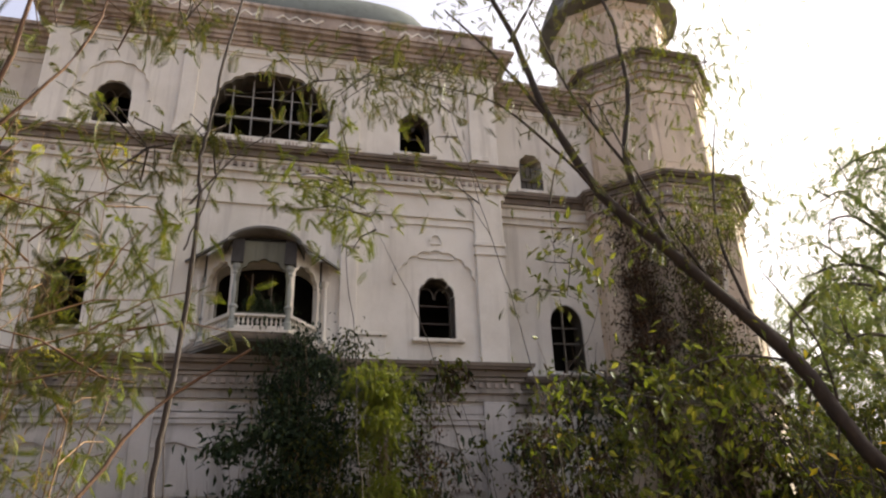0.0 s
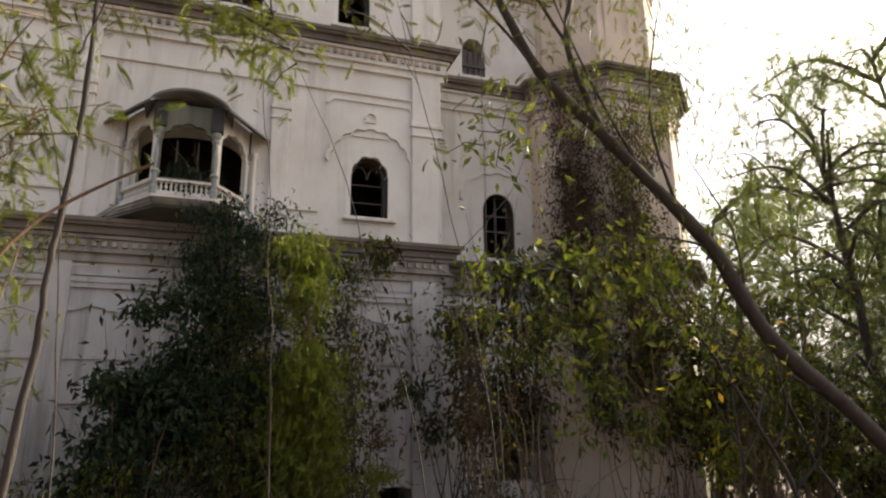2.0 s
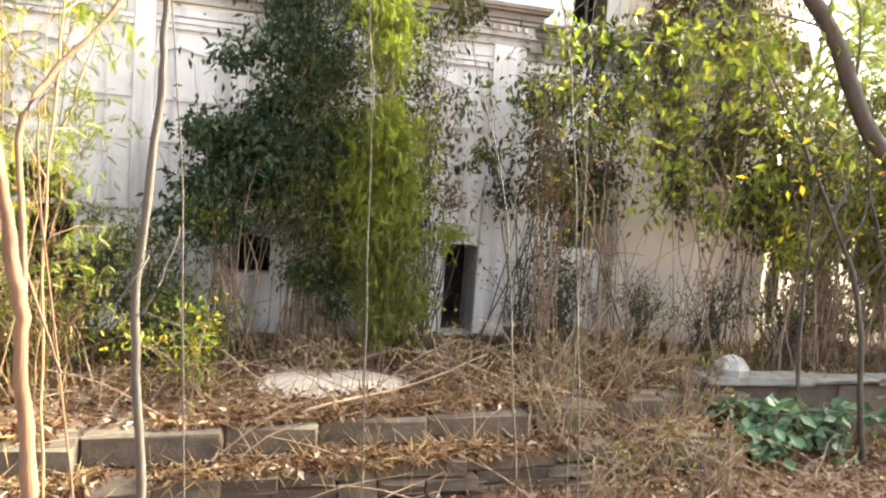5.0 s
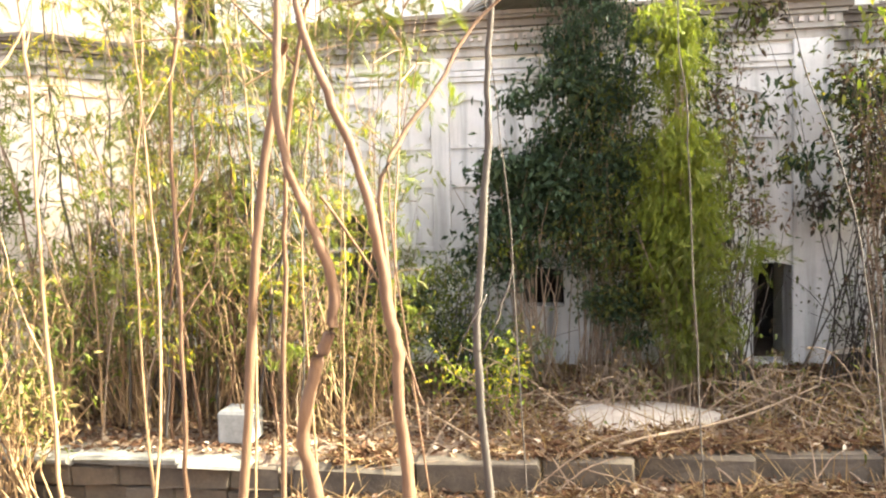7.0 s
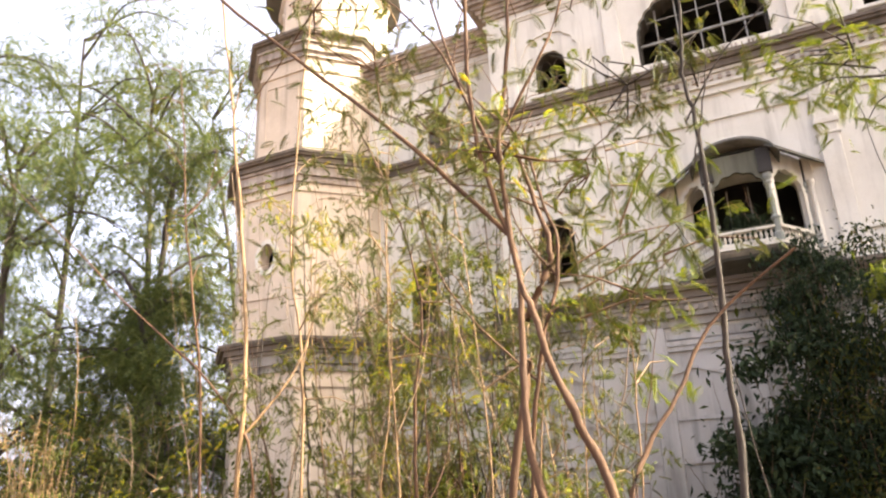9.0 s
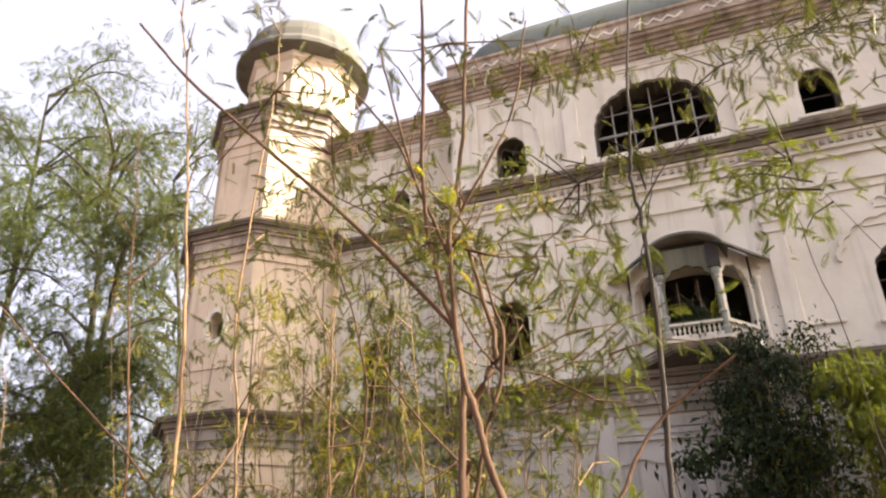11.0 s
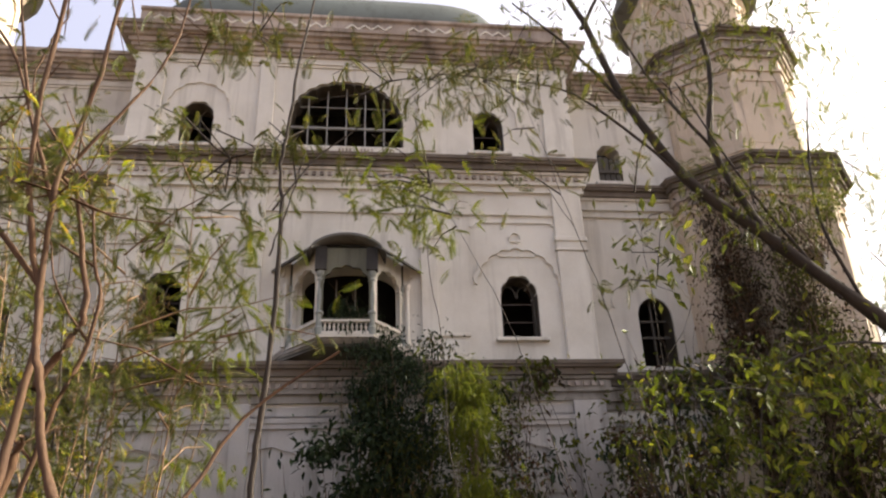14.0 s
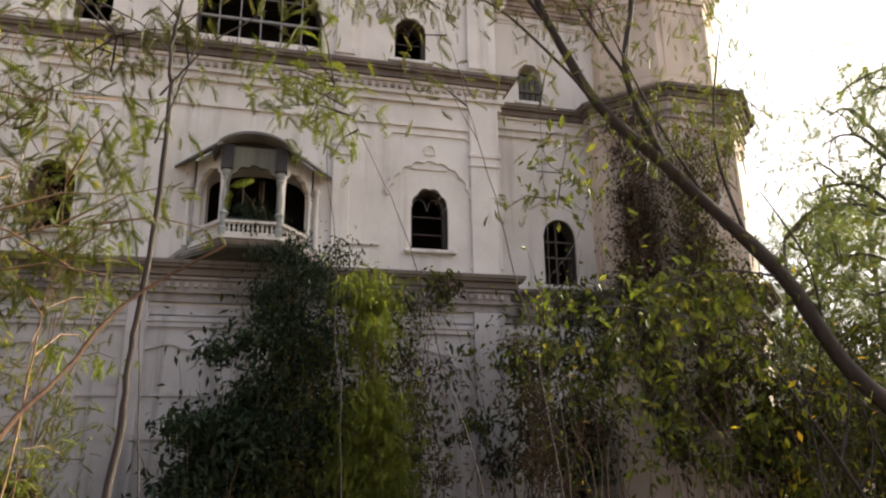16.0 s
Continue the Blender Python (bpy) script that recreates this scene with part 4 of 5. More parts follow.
# forked tree of the left group
tree("forked_tree", "slim forked tree with tan bark and sparse feathery leaves", [
    ([(-1.13, 3.0, 0.7), (-1.17, 3.0, 1.07), (-1.25, 3.0, 1.42), (-1.30, 3.0, 1.70), (-1.24, 3.0, 1.98), (-1.17, 3.0, 2.22), (-1.20, 3.0, 2.48), (-1.33, 3.05, 2.74), (-1.43, 3.1, 2.98), (-1.47, 3.2, 3.4), (-1.49, 3.3, 4.0), (-1.62, 3.3, 4.5), (-1.70, 3.3, 5.25), (-1.68, 3.3, 6.8)], 0.036, 0.011),
    ([(-0.85, 3.0, 0.8), (-0.87, 3.0, 1.34), (-0.91, 3.0, 1.71), (-0.93, 3.0, 2.1), (-0.98, 3.0, 2.35), (-1.03, 3.0, 2.65), (-1.13, 3.05, 2.92), (-1.27, 3.1, 3.25), (-1.39, 3.15, 3.6), (-1.47, 3.2, 3.85), (-1.50, 3.25, 4.2), (-1.51, 3.25, 4.8), (-1.42, 3.25, 5.4), (-1.33, 3.25, 6.7)], 0.032, 0.011),
    ([(-1.44, 3.3, 3.7), (-1.30, 3.3, 3.95), (-1.26, 3.3, 4.15), (-1.40, 3.3, 4.75)], 0.022, 0.010),
    ([(-1.8, 3.35, 0.9), (-1.73, 3.35, 2.1), (-1.57, 3.35, 3.2), (-1.48, 3.3, 3.5)], 0.026, 0.018),
    ([(-0.98, 3.35, 2.1), (-1.04, 3.5, 2.85), (-0.80, 3.7, 3.3), (-0.53, 3.84, 3.72), (-0.10, 3.85, 4.03)], 0.016, 0.007),
    ([(-1.50, 3.3, 4.2), (-2.3, 3.3, 5.1), (-3.78, 3.3, 6.62), (-4.4, 3.3, 7.36)], 0.016, 0.010),
    ([(-1.5, 3.3, 4.6), (-1.75, 3.25, 5.3), (-1.95, 3.2, 6.2)], 0.013, 0.006), ([(-1.45, 3.3, 4.9), (-1.1, 3.3, 5.5), (-0.95, 3.3, 6.2)], 0.011, 0.005),
    ([(-1.66, 3.3, 5.0), (-1.9, 3.3, 5.6), (-2.4, 3.3, 6.3)], 0.011, 0.005), ([(-1.3, 3.3, 2.75), (-1.05, 3.4, 2.3), (-0.86, 3.45, 1.7)], 0.008, 0.005),
], M_BARK, [
    ((-1.95, 3.3, 4.95), (0.22, 0.2, 0.25), 30, FEATHER, M_FEATHER, 0.5), ((-2.4, 3.4, 5.6), (0.35, 0.25, 0.3), 42, FEATHER, M_FEATHER, 0.5),
    ((-1.5, 3.3, 6.2), (0.4, 0.25, 0.25), 32, FEATHER, M_FEATHER, 0.5), ((-1.55, 3.4, 4.85), (0.16, 0.14, 0.2), 14, FEATHER, M_YELLOW, 0.3),
    ((-1.1, 4.2, 6.5), (0.25, 0.25, 0.12), 26, FEATHER, M_FEATHER, 0.7), ((-3.0, 3.5, 6.4), (0.4, 0.3, 0.25), 50, FEATHER, M_FEATHER, 0.5),
    ((-1.2, 4.2, 4.86), (0.16, 0.16, 0.16), 26, FEATHER, M_LIME, 0.6), ((-1.5, 3.3, 4.7), (0.2, 0.2, 0.2), 10, FEATHER, M_LIME, 0.3),
], 11)

# single thin tree before the balcony
tree("thin_tree", "thin grey-brown sapling tree with one long bare stem", [
    ([(-0.54, 3.85, 0.2), (-0.56, 3.85, 0.93), (-0.61, 3.85, 1.9), (-0.57, 3.85, 2.8), (-0.55, 3.85, 3.3), (-0.52, 3.85, 3.8), (-0.50, 3.85, 4.8), (-0.54, 3.85, 5.25), (-0.50, 3.85, 5.7), (-0.38, 3.85, 6.7)], 0.028, 0.007),
    ([(-0.52, 3.85, 4.9), (-0.28, 3.85, 5.25), (0.05, 3.85, 5.55)], 0.007, 0.003), ([(-0.52, 3.85, 4.6), (-0.40, 3.8, 5.0), (-0.34, 3.8, 5.3)], 0.006, 0.003),
    ([(-0.58, 3.85, 1.9), (-0.48, 3.8, 2.15), (-0.40, 3.8, 2.4)], 0.008, 0.004), ([(-0.56, 3.85, 2.2), (-0.68, 3.8, 2.0), (-0.72, 3.8, 1.85)], 0.006, 0.003),
], M_BARKG, [
    ((-0.45, 4.0, 5.48), (0.14, 0.12, 0.06), 14, FEATHER, M_FEATHER, 0.6), ((-0.85, 4.1, 5.4), (0.16, 0.14, 0.10), 18, FEATHER, M_FEATHER, 0.7),
    ((-0.8, 4.4, 6.7), (0.3, 0.2, 0.12), 30, FEATHER, M_FEATHER, 0.7), ((0.2, 4.4, 6.3), (0.3, 0.25, 0.12), 36, FEATHER, M_FEATHER, 0.8),
    ((0.9, 4.3, 6.4), (0.35, 0.25, 0.10), 44, FEATHER, M_FEATHER, 0.8),
], 12)

# leaning tree of the right side
tree("leaning_tree", "leaning grey-barked tree with forked bare limbs and drooping feathery leaves", [
    ([(10.6, 7.4, -0.85), (9.95, 7.4, 1.45), (9.06, 7.4, 2.54), (7.5, 7.4, 3.75), (6.62, 7.4, 5.0), (5.19, 7.4, 6.28), (4.15, 7.4, 7.2), (3.45, 7.4, 8.47), (3.04, 7.4, 9.7), (2.6, 7.4, 10.6)], 0.15, 0.03),
    ([(5.2, 7.4, 6.25), (4.65, 7.4, 7.7), (4.85, 7.4, 8.9), (4.8, 7.4, 10.1), (4.55, 7.4, 11)], 0.055, 0.02),
    ([(3.5, 7.4, 8.4), (2.9, 7.4, 9.2), (2.1, 7.4, 10.0)], 0.03, 0.012), ([(3.06, 7.4, 9.6), (3.5, 7.4, 10.5), (3.8, 7.4, 11.2)], 0.03, 0.012),
    ([(4.1, 7.4, 7.3), (3.2, 7.2, 8.0), (2.4, 7.0, 8.3), (0.9, 6.6, 8.1)], 0.022, 0.008),
    ([(4.65, 7.4, 7.7), (3.9, 7.4, 8.9), (3.4, 7.4, 10.2)], 0.028, 0.012),
    ([(6.3, 7.4, 5.3), (5.9, 7.4, 6.8), (6.2, 7.4, 8.6)], 0.03, 0.01), ([(5.9, 7.4, 5.6), (5.0, 7.3, 7.0), (4.2, 7.2, 8.6)], 0.025, 0.01),
    ([(7.2, 7.4, 4.2), (6.9, 7.2, 5.2), (6.2, 7.1, 6.1)], 0.02, 0.008), ([(6.6, 7.4, 5.0), (5.6, 7.3, 5.0), (4.7, 7.3, 4.6), (4.3, 7.2, 3.6)], 0.02, 0.006), ([(8.4, 7.4, 3.0), (7.4, 7.3, 3.4), (6.6, 7.2, 3.7)], 0.015, 0.005),
], M_BARKG, [
    ((2.3, 6.6, 8.4), (0.5, 0.4, 0.2), 90, FEATHER, M_FEATHER, 0.8), ((1.4, 6.5, 7.95), (0.45, 0.35, 0.16), 60, FEATHER, M_FEATHER, 0.9), ((0.8, 6.5, 7.95), (0.35, 0.3, 0.14), 26, FEATHER, M_FEATHER, 0.9),
    ((3.8, 6.7, 8.1), (0.5, 0.4, 0.5), 150, FEATHER, M_FEATHER, 0.7), ((5.0, 7.2, 9.6), (0.7, 0.4, 0.6), 170, FEATHER, M_FEATHER, 0.7),
    ((5.8, 6.8, 9.2), (0.4, 0.4, 0.6), 170, FEATHER, M_LIME, 0.8), ((3.4, 7.2, 10.4), (0.9, 0.5, 0.4), 150, FEATHER, M_FEATHER, 0.7),
    ((3.2, 6.5, 5.8), (0.3, 0.3, 0.3), 60, BIG, M_OLIVE, 0.6), ((6.4, 7.2, 7.4), (0.5, 0.4, 0.7), 160, FEATHER, M_OLIVE, 0.7), ((4.9, 7.2, 6.9), (0.5, 0.3, 0.5), 110, FEATHER, M_OLIVE, 0.7),
    ((7.4, 7.2, 5.2), (0.5, 0.4, 0.6), 140, BIG, M_OLIVE, 0.6), ((4.3, 7.3, 4.5), (0.5, 0.35, 0.3), 70, BIG, M_LIME, 0.6),
    ((5.0, 7.3, 4.6), (0.4, 0.3, 0.3), 60, BIG, M_OLIVE, 0.6), ((4.5, 7.2, 3.4), (0.22, 0.2, 0.35), 44, BIG, M_LIME, 0.7), ((5.6, 7.2, 4.2), (0.5, 0.3, 0.35), 90, BIG, M_LIME, 0.7), ((6.7, 7.2, 3.5), (0.35, 0.3, 0.25), 24, BIG, M_YELLOW, 0.7),
], 13)

# named shoots in front of the palace
SHOOTS = [
    ("slender pale shoot with a feathery tuft at the top", [(0.75, 4.5, 0.2), (0.66, 4.5, 2.8), (0.58, 4.5, 4.0), (0.48, 4.5, 5.1), (0.52, 4.5, 5.5)], 0.008, 7, 0.90, 9),
    ("slender leaning shoot with a feathery tuft at the top", [(1.9, 4.5, 0.2), (1.6, 4.5, 2.4), (1.30, 4.5, 3.54), (1.05, 4.5, 4.4), (0.62, 4.5, 5.3)], 0.009, 6, 0.92, 9),
    ("slender leaning shoot with few leaves", [(2.5, 4.8, 0.2), (2.2, 4.8, 3.0), (1.95, 4.8, 4.2), (1.64, 4.8, 5.4), (1.36, 4.8, 6.5)], 0.010, 4, 0.75, 7),
    ("slender upright shoot with few leaves", [(2.4, 4.8, 0.2), (2.3, 4.8, 3.0), (2.23, 4.8, 4.2), (2.2, 4.8, 5.7)], 0.008, 3, 0.75, 7),
    ("thin dark shoot, nearly bare", [(-0.35, 4.0, 0.2), (-0.45, 4.0, 2.8), (-0.57, 4.0, 3.95), (-0.86, 4.0, 4.85), (-0.93, 4.0, 5.6)], 0.008, 3, 0.85, 6),
    ("thin pale shoot with drooping leaves", [(-1.5, 4.0, 0.2), (-1.4, 4.0, 2.0), (-1.35, 4.0, 3.3), (-1.32, 4.0, 4.1), (-1.40, 4.0, 4.7)], 0.009, 7, 0.55, 10),
    ("thin pale shoot with feathery side leaves", [(-1.1, 4.2, 0.2), (-1.15, 4.2, 2.0), (-1.10, 4.2, 3.3), (-1.05, 4.2, 4.2), (-1.10, 4.2, 5.2)], 0.009, 9, 0.5, 12),
    ("crooked brown sapling with sparse leaves", [(-1.6, 3.5, 0.3), (-1.55, 3.5, 2.2), (-1.44, 3.5, 3.3), (-1.24, 3.4, 3.95), (-1.26, 3.4, 4.4), (-1.40, 3.4, 4.85), (-1.76, 3.4, 5.4), (-1.66, 3.4, 6.0)], 0.016, 5, 0.5, 7),
    ("tall pale shoot, bare below", [(-3.7, 4.5, 0.2), (-3.77, 4.5, 1.4), (-3.85, 4.5, 3.6), (-3.99, 4.5, 5.1), (-3.83, 4.5, 7.3), (-3.93, 4.5, 8.6)], 0.018, 8, 0.35, 8),
    ("crooked orange-brown sapling with sparse leaves", [(-3.0, 5.0, 0.0), (-3.0, 5.0, 1.65), (-3.05, 5.0, 3.5), (-2.95, 5.0, 4.4), (-3.27, 5.0, 5.6), (-3.71, 5.0, 6.5)], 0.020, 6, 0.45, 9),
    ("tall straight pale sapling", [(-4.1, 4.0, 0.2), (-4.1, 4.0, 1.6), (-3.92, 4.0, 2.9), (-3.92, 4.0, 4.0), (-4.14, 4.0, 5.6), (-4.5, 4.0, 7.6), (-4.7, 4.0, 8.3)], 0.026, 5, 0.4, 8),
    ("tall thin leaning sapling", [(-4.7, 4.5, 0.2), (-4.84, 4.5, 3.5), (-5.2, 4.5, 5.5), (-5.46, 4.5, 7.4)], 0.016, 6, 0.4, 8),
    ("long slanting bare branch", [(-3.9, 4.05, 2.4), (-3.95, 4.0, 3.4), (-5.5, 4.0, 4.7), (-7.46, 4.0, 6.28)], 0.013, 0, 0.4, 0),
    ("thin bare leaning shoot", [(-0.8, 3.9, 0.2), (-1.1, 3.9, 2.6), (-1.0, 3.9, 3.1), (-0.75, 3.9, 4.2)], 0.007, 2, 0.8, 5),
    ("thin pale shoot with sparse leaves", [(-2.3, 4.6, 0.2), (-2.2, 4.6, 2.4), (-2.25, 4.6, 4.2), (-2.5, 4.6, 6.0)], 0.010, 5, 0.5, 8),
    ("thin pale shoot with sparse leaves", [(-2.9, 4.3, 0.2), (-2.75, 4.3, 2.4), (-2.9, 4.3, 4.6), (-2.7, 4.3, 6.8)], 0.011, 5, 0.5, 8),
    ("thin pale shoot with sparse leaves", [(-2.0, 5.2, 0.0), (-2.1, 5.2, 2.4), (-1.95, 5.2, 4.4), (-2.1, 5.2, 6.2)], 0.010, 5, 0.45, 8),
    ("thin pale shoot with sparse leaves", [(-3.4, 5.2, 0.0), (-3.5, 5.2, 2.4), (-3.35, 5.2, 4.4), (-3.55, 5.2, 6.8)], 0.012, 6, 0.4, 9),
]
for k, (label, pts, r0, tufts, first, per) in enumerate(SHOOTS):
    sapling(label, pts, r0 * (0.7 if k < 6 else 1.0), 40 + k, tufts, per, M_LIME if k in (0, 1, 6) else M_FEATHER, first, M_REED if k in (5, 6, 8, 10, 14, 15, 16, 17) else (M_BARKG if k < 5 else M_BARK), None, 0.13, 0 if k in (0, 1, 4, 12) else 2)

# dark stems that lean over the terrace from the kerb
for k, (pts, r0) in enumerate([
    ([(8.64, 7.9, 0.12), (8.14, 7.9, 1.53), (7.64, 7.9, 2.52), (6.95, 7.9, 3.64), (6.1, 7.9, 4.87)], 0.045),
    ([(7.77, 8.3, -0.06), (7.73, 8.3, 1.33), (7.68, 8.3, 2.51), (7.64, 8.3, 3.53), (7.0, 8.3, 4.44)], 0.030),
    ([(5.64, 8.8, 0.14), (4.99, 8.8, 1.05), (4.49, 8.8, 2.09), (4.01, 8.8, 2.95), (3.58, 8.8, 3.87)], 0.022),
    ([(9.66, 8.0, -0.07), (9.24, 8.0, 1.15), (8.6, 8.0, 2.18), (8.25, 8.0, 3.28), (8.12, 8.0, 4.39)], 0.040),
]):
    pts = [(pts[0][0], pts[0][1], ground_z(pts[0][0], pts[0][1]) - 0.05)] + pts[1:]
    sapling("dark leaning sapling with sparse yellowing leaves", pts, r0, 470 + k, 6, 7, M_OLIVE if k % 2 else M_YELLOW, 0.4, M_BARKG, OVAL, 0.2, 4, 0.012)

# thicket of pale shoots on the left part of the terrace
rng = random.Random(21)
for k in range(185):
    x = rng.uniform(-7.8, -2.2) if k < 160 else rng.uniform(-13, -7.8)
    if k % 3 == 0:
        x = -4.9 + rng.gauss(0, 0.4)
    y = rng.uniform(7.7, 9.9)
    h = rng.choice([2.0, 2.8, 3.6, 4.6, 5.8, 7.0, 8.2]) * rng.uniform(0.8, 1.15)
    dx, dy = rng.gauss(0, 0.14) * h, rng.gauss(0, 0.07) * h
    pts = [(x, y, -0.1), (x + dx * 0.2 + rng.gauss(0, 0.12), y + dy * 0.2, h * 0.33), (x + dx * 0.6 + rng.gauss(0, 0.18), y + dy * 0.5, h * 0.66), (x + dx, y + dy, h)]
    bark = rng.choice([M_REED, M_BARK, M_TWIG, M_BARKG])
    sapling("pale dry upright shoot with sparse feathery leaves", pts, rng.choice([0.008, 0.010, 0.013, 0.018, 0.024]), 100 + k, rng.choice([2, 3, 5, 7]), 12, rng.choice([M_FEATHER, M_LIME, M_FEATHER, M_YELLOW]), rng.uniform(0.3, 0.7), bark, None, 0.16, rng.choice([0, 1, 2, 3]), 0.016)


def shrub(label, base, size, stems, leaves, kind, mats, seed, droop=0.3, bark=None, lumps=9, low=0.25, name="shrub"):
    """A shrub: many thin stems from one root and leaf clumps with gaps between them."""
    rng = np.random.default_rng(seed)
    ob = tagged(empty(name, base), label, "shrub")
    pieces, tips = [], []
    sx, sy, sz = size
    for k in range(stems):
        top = np.array([rng.normal(0, 0.58) * sx, rng.normal(0, 0.45) * sy, sz * rng.uniform(0.45, 1.0)])
        mid = top * np.array([0.35, 0.35, 0.5]) + rng.normal(0, 0.06, 3)
        path = smooth_path([(rng.normal(0, 0.33) * sx, rng.normal(0, 0.12), -0.1), mid + rng.normal(0, 0.14, 3) * sx, (mid + top) / 2 + rng.normal(0, 0.12, 3) * sx, top], 6)
        v, f, path = tube(path, rng.uniform(0.006, 0.017), 0.003, 5, rng, 0.012)
        pieces.append((v, f))
        tips += [path[int(len(path) * u)] for u in rng.uniform(low, 0.99, 5)]
    from_arrays("brushwood", *gather(pieces), bark or M_TWIG, ob, True)
    tips = np.array(tips)
    per = leaves // len(mats)
    for mat in mats:
        centres = tips[rng.integers(0, len(tips), int(lumps * 2.5))]
        p = centres[rng.integers(0, len(centres), per)] + rng.normal(0, 1, (per, 3)) * np.array([0.19, 0.17, 0.13]) * (0.6 + sz * 0.10) * rng.uniform(0.4, 1.5, (per, 1))
        p[:, 2] = np.maximum(p[:, 2], 0.02)
        from_arrays("foliage", *strew(rng, kind, p, (0.7, 1.3), droop, 0.6), mat, ob)
    return ob


# growth against the palace wall
shrub("dark green shrub against the palace wall", (-0.5, 10.6, 0), (0.95, 0.5, 4.7), 36, 6400, BIG, [M_DARKLEAF], 31, 0.5, lumps=14, low=0.58)
shrub("dense dark green shrub with small leaves against the wall", (0.6, 10.8, 0), (0.75, 0.5, 6.2), 44, 16000, OVAL, [M_DARKLEAF, M_DARKLEAF, M_DARKLEAF, M_FEATHER], 32, 0.6, lumps=12, low=0.3)
shrub("low dark bush under the windows", (1.0, 10.5, 0), (0.8, 0.5, 2.8), 26, 5200, OVAL, [M_DARKLEAF, M_FEATHER], 29, 0.5, lumps=12)
shrub("dark small-leaved bush reaching the string course", (1.6, 11.2, 0), (1.4, 0.3, 5.6), 26, 2600, BIG, [M_DARKLEAF, M_OLIVE, M_DARKLEAF], 28, 0.7, lumps=18, low=0.6)
shrub("tall bright green feathery bush", (1.6, 10.0, 0), (0.30, 0.4, 5.8), 28, 5200, FEATHER, [M_LIME], 33, 0.8, lumps=16, low=0.45)
shrub("low green feathery bush by the wall", (1.75, 9.8, 0), (0.6, 0.5, 2.5), 22, 2800, FEATHER, [M_LIME, M_FEATHER], 34, 0.6)
shrub("bare brown bush with few withered leaves", (2.5, 10.4, 0), (0.7, 0.6, 5.2), 20, 1500, OVAL, [M_OLIVE, M_WITHER, M_DRYLEAF], 35, 0.4, M_BARKG, low=0.5)
shrub("bare brown bush with few withered leaves", (4.4, 10.2, 0), (0.6, 0.4, 5.4), 22, 2200, OVAL, [M_DRYLEAF, M_OLIVE, M_WITHER], 36, 0.4, low=0.4)
shrub("olive-green shrub with broad hanging leaves", (5.2, 9.6, 0), (1.0, 0.7, 5.9), 8, 600, BIG, [M_OLIVE, M_LIME], 37, 0.7, low=0.75)
shrub("olive-green shrub with yellowing leaves", (7.0, 9.8, 0), (1.1, 0.7, 5.9), 9, 900, BIG, [M_OLIVE, M_LIME], 38, 0.6, low=0.72)
shrub("tangled shrub with yellow-green leaves", (8.8, 9.8, 0), (1.2, 0.8, 5.4), 16, 1900, BIG, [M_OLIVE, M_WITHER, M_FEATHER, M_YELLOW], 39, 0.6, low=0.55)
shrub("tangled green shrub beside the tower", (11.0, 10.0, 0), (1.4, 0.9, 5.8), 32, 2800, BIG, [M_OLIVE, M_OLIVE, M_LIME], 40, 0.6, low=0.35)
shrub("brown creeper grown over the tower wall", (7.40, 11.9, 3.6), (0.45, 0.5, 6.4), 60, 11000, OVAL, [M_WITHER, M_WITHER, M_DRYLEAF], 51, 0.9, lumps=26, low=0.1)
shrub("withered dark creeper grown over the tower front", (8.05, 11.08, 3.2), (0.55, 0.12, 6.2), 44, 7000, OVAL, [M_WITHER, M_WITHER, M_OLIVE], 59, 0.9, lumps=30, low=0.1)
shrub("olive creeper hanging on the tower cornice", (8.6, 11.0, 7.8), (1.0, 0.15, 2.3), 16, 900, OVAL, [M_OLIVE], 52, 0.9)
shrub("small leafy shrub with pale leaves", (-0.75, 8.4, 0), (0.7, 0.4, 1.3), 14, 420, OVAL, [M_LIME, M_YELLOW], 42, 0.2)
shrub("undergrowth of green leaves", (-3.2, 9.8, 0), (1.2, 0.7, 2.2), 20, 1000, OVAL, [M_LIME, M_FEATHER], 43, 0.3)
shrub("undergrowth of green leaves", (-5.0, 9.6, 0), (1.4, 0.8, 2.8), 22, 1200, OVAL, [M_FEATHER, M_LIME], 44, 0.3)
shrub("undergrowth of green leaves", (-7.2, 9.6, 0), (1.4, 0.8, 3.2), 22, 1400, OVAL, [M_FEATHER, M_OLIVE], 45, 0.3)
shrub("dense green bush beside the tower", (-9.8, 9.8, 0), (1.5, 0.9, 4.6), 24, 2000, BIG, [M_FEATHER, M_OLIVE], 46, 0.5)
shrub("dense green bush beside the tower", (-12.6, 10.6, 0), (1.8, 1.0, 4.8), 24, 2400, BIG, [M_FEATHER, M_OLIVE], 47, 0.5)
shrub("broad pale-leaved weeds in the ditch", (7.0, 8.0, -0.85), (0.9, 0.5, 0.8), 16, 240, blade(0.26, 0.16), [M_BROAD], 48, 0.1)
shrub("broad pale-leaved weeds in the ditch", (8.4, 8.1, -0.85), (0.9, 0.5, 0.9), 16, 240, blade(0.26, 0.16), [M_BROAD], 49, 0.1)
shrub("nest-like tangle of dry stems in a window", (-3.6, 11.85, 6.44), (0.25, 0.12, 0.9), 40, 90, SLIM, [M_STRAW], 50, 0.6, M_STRAW)


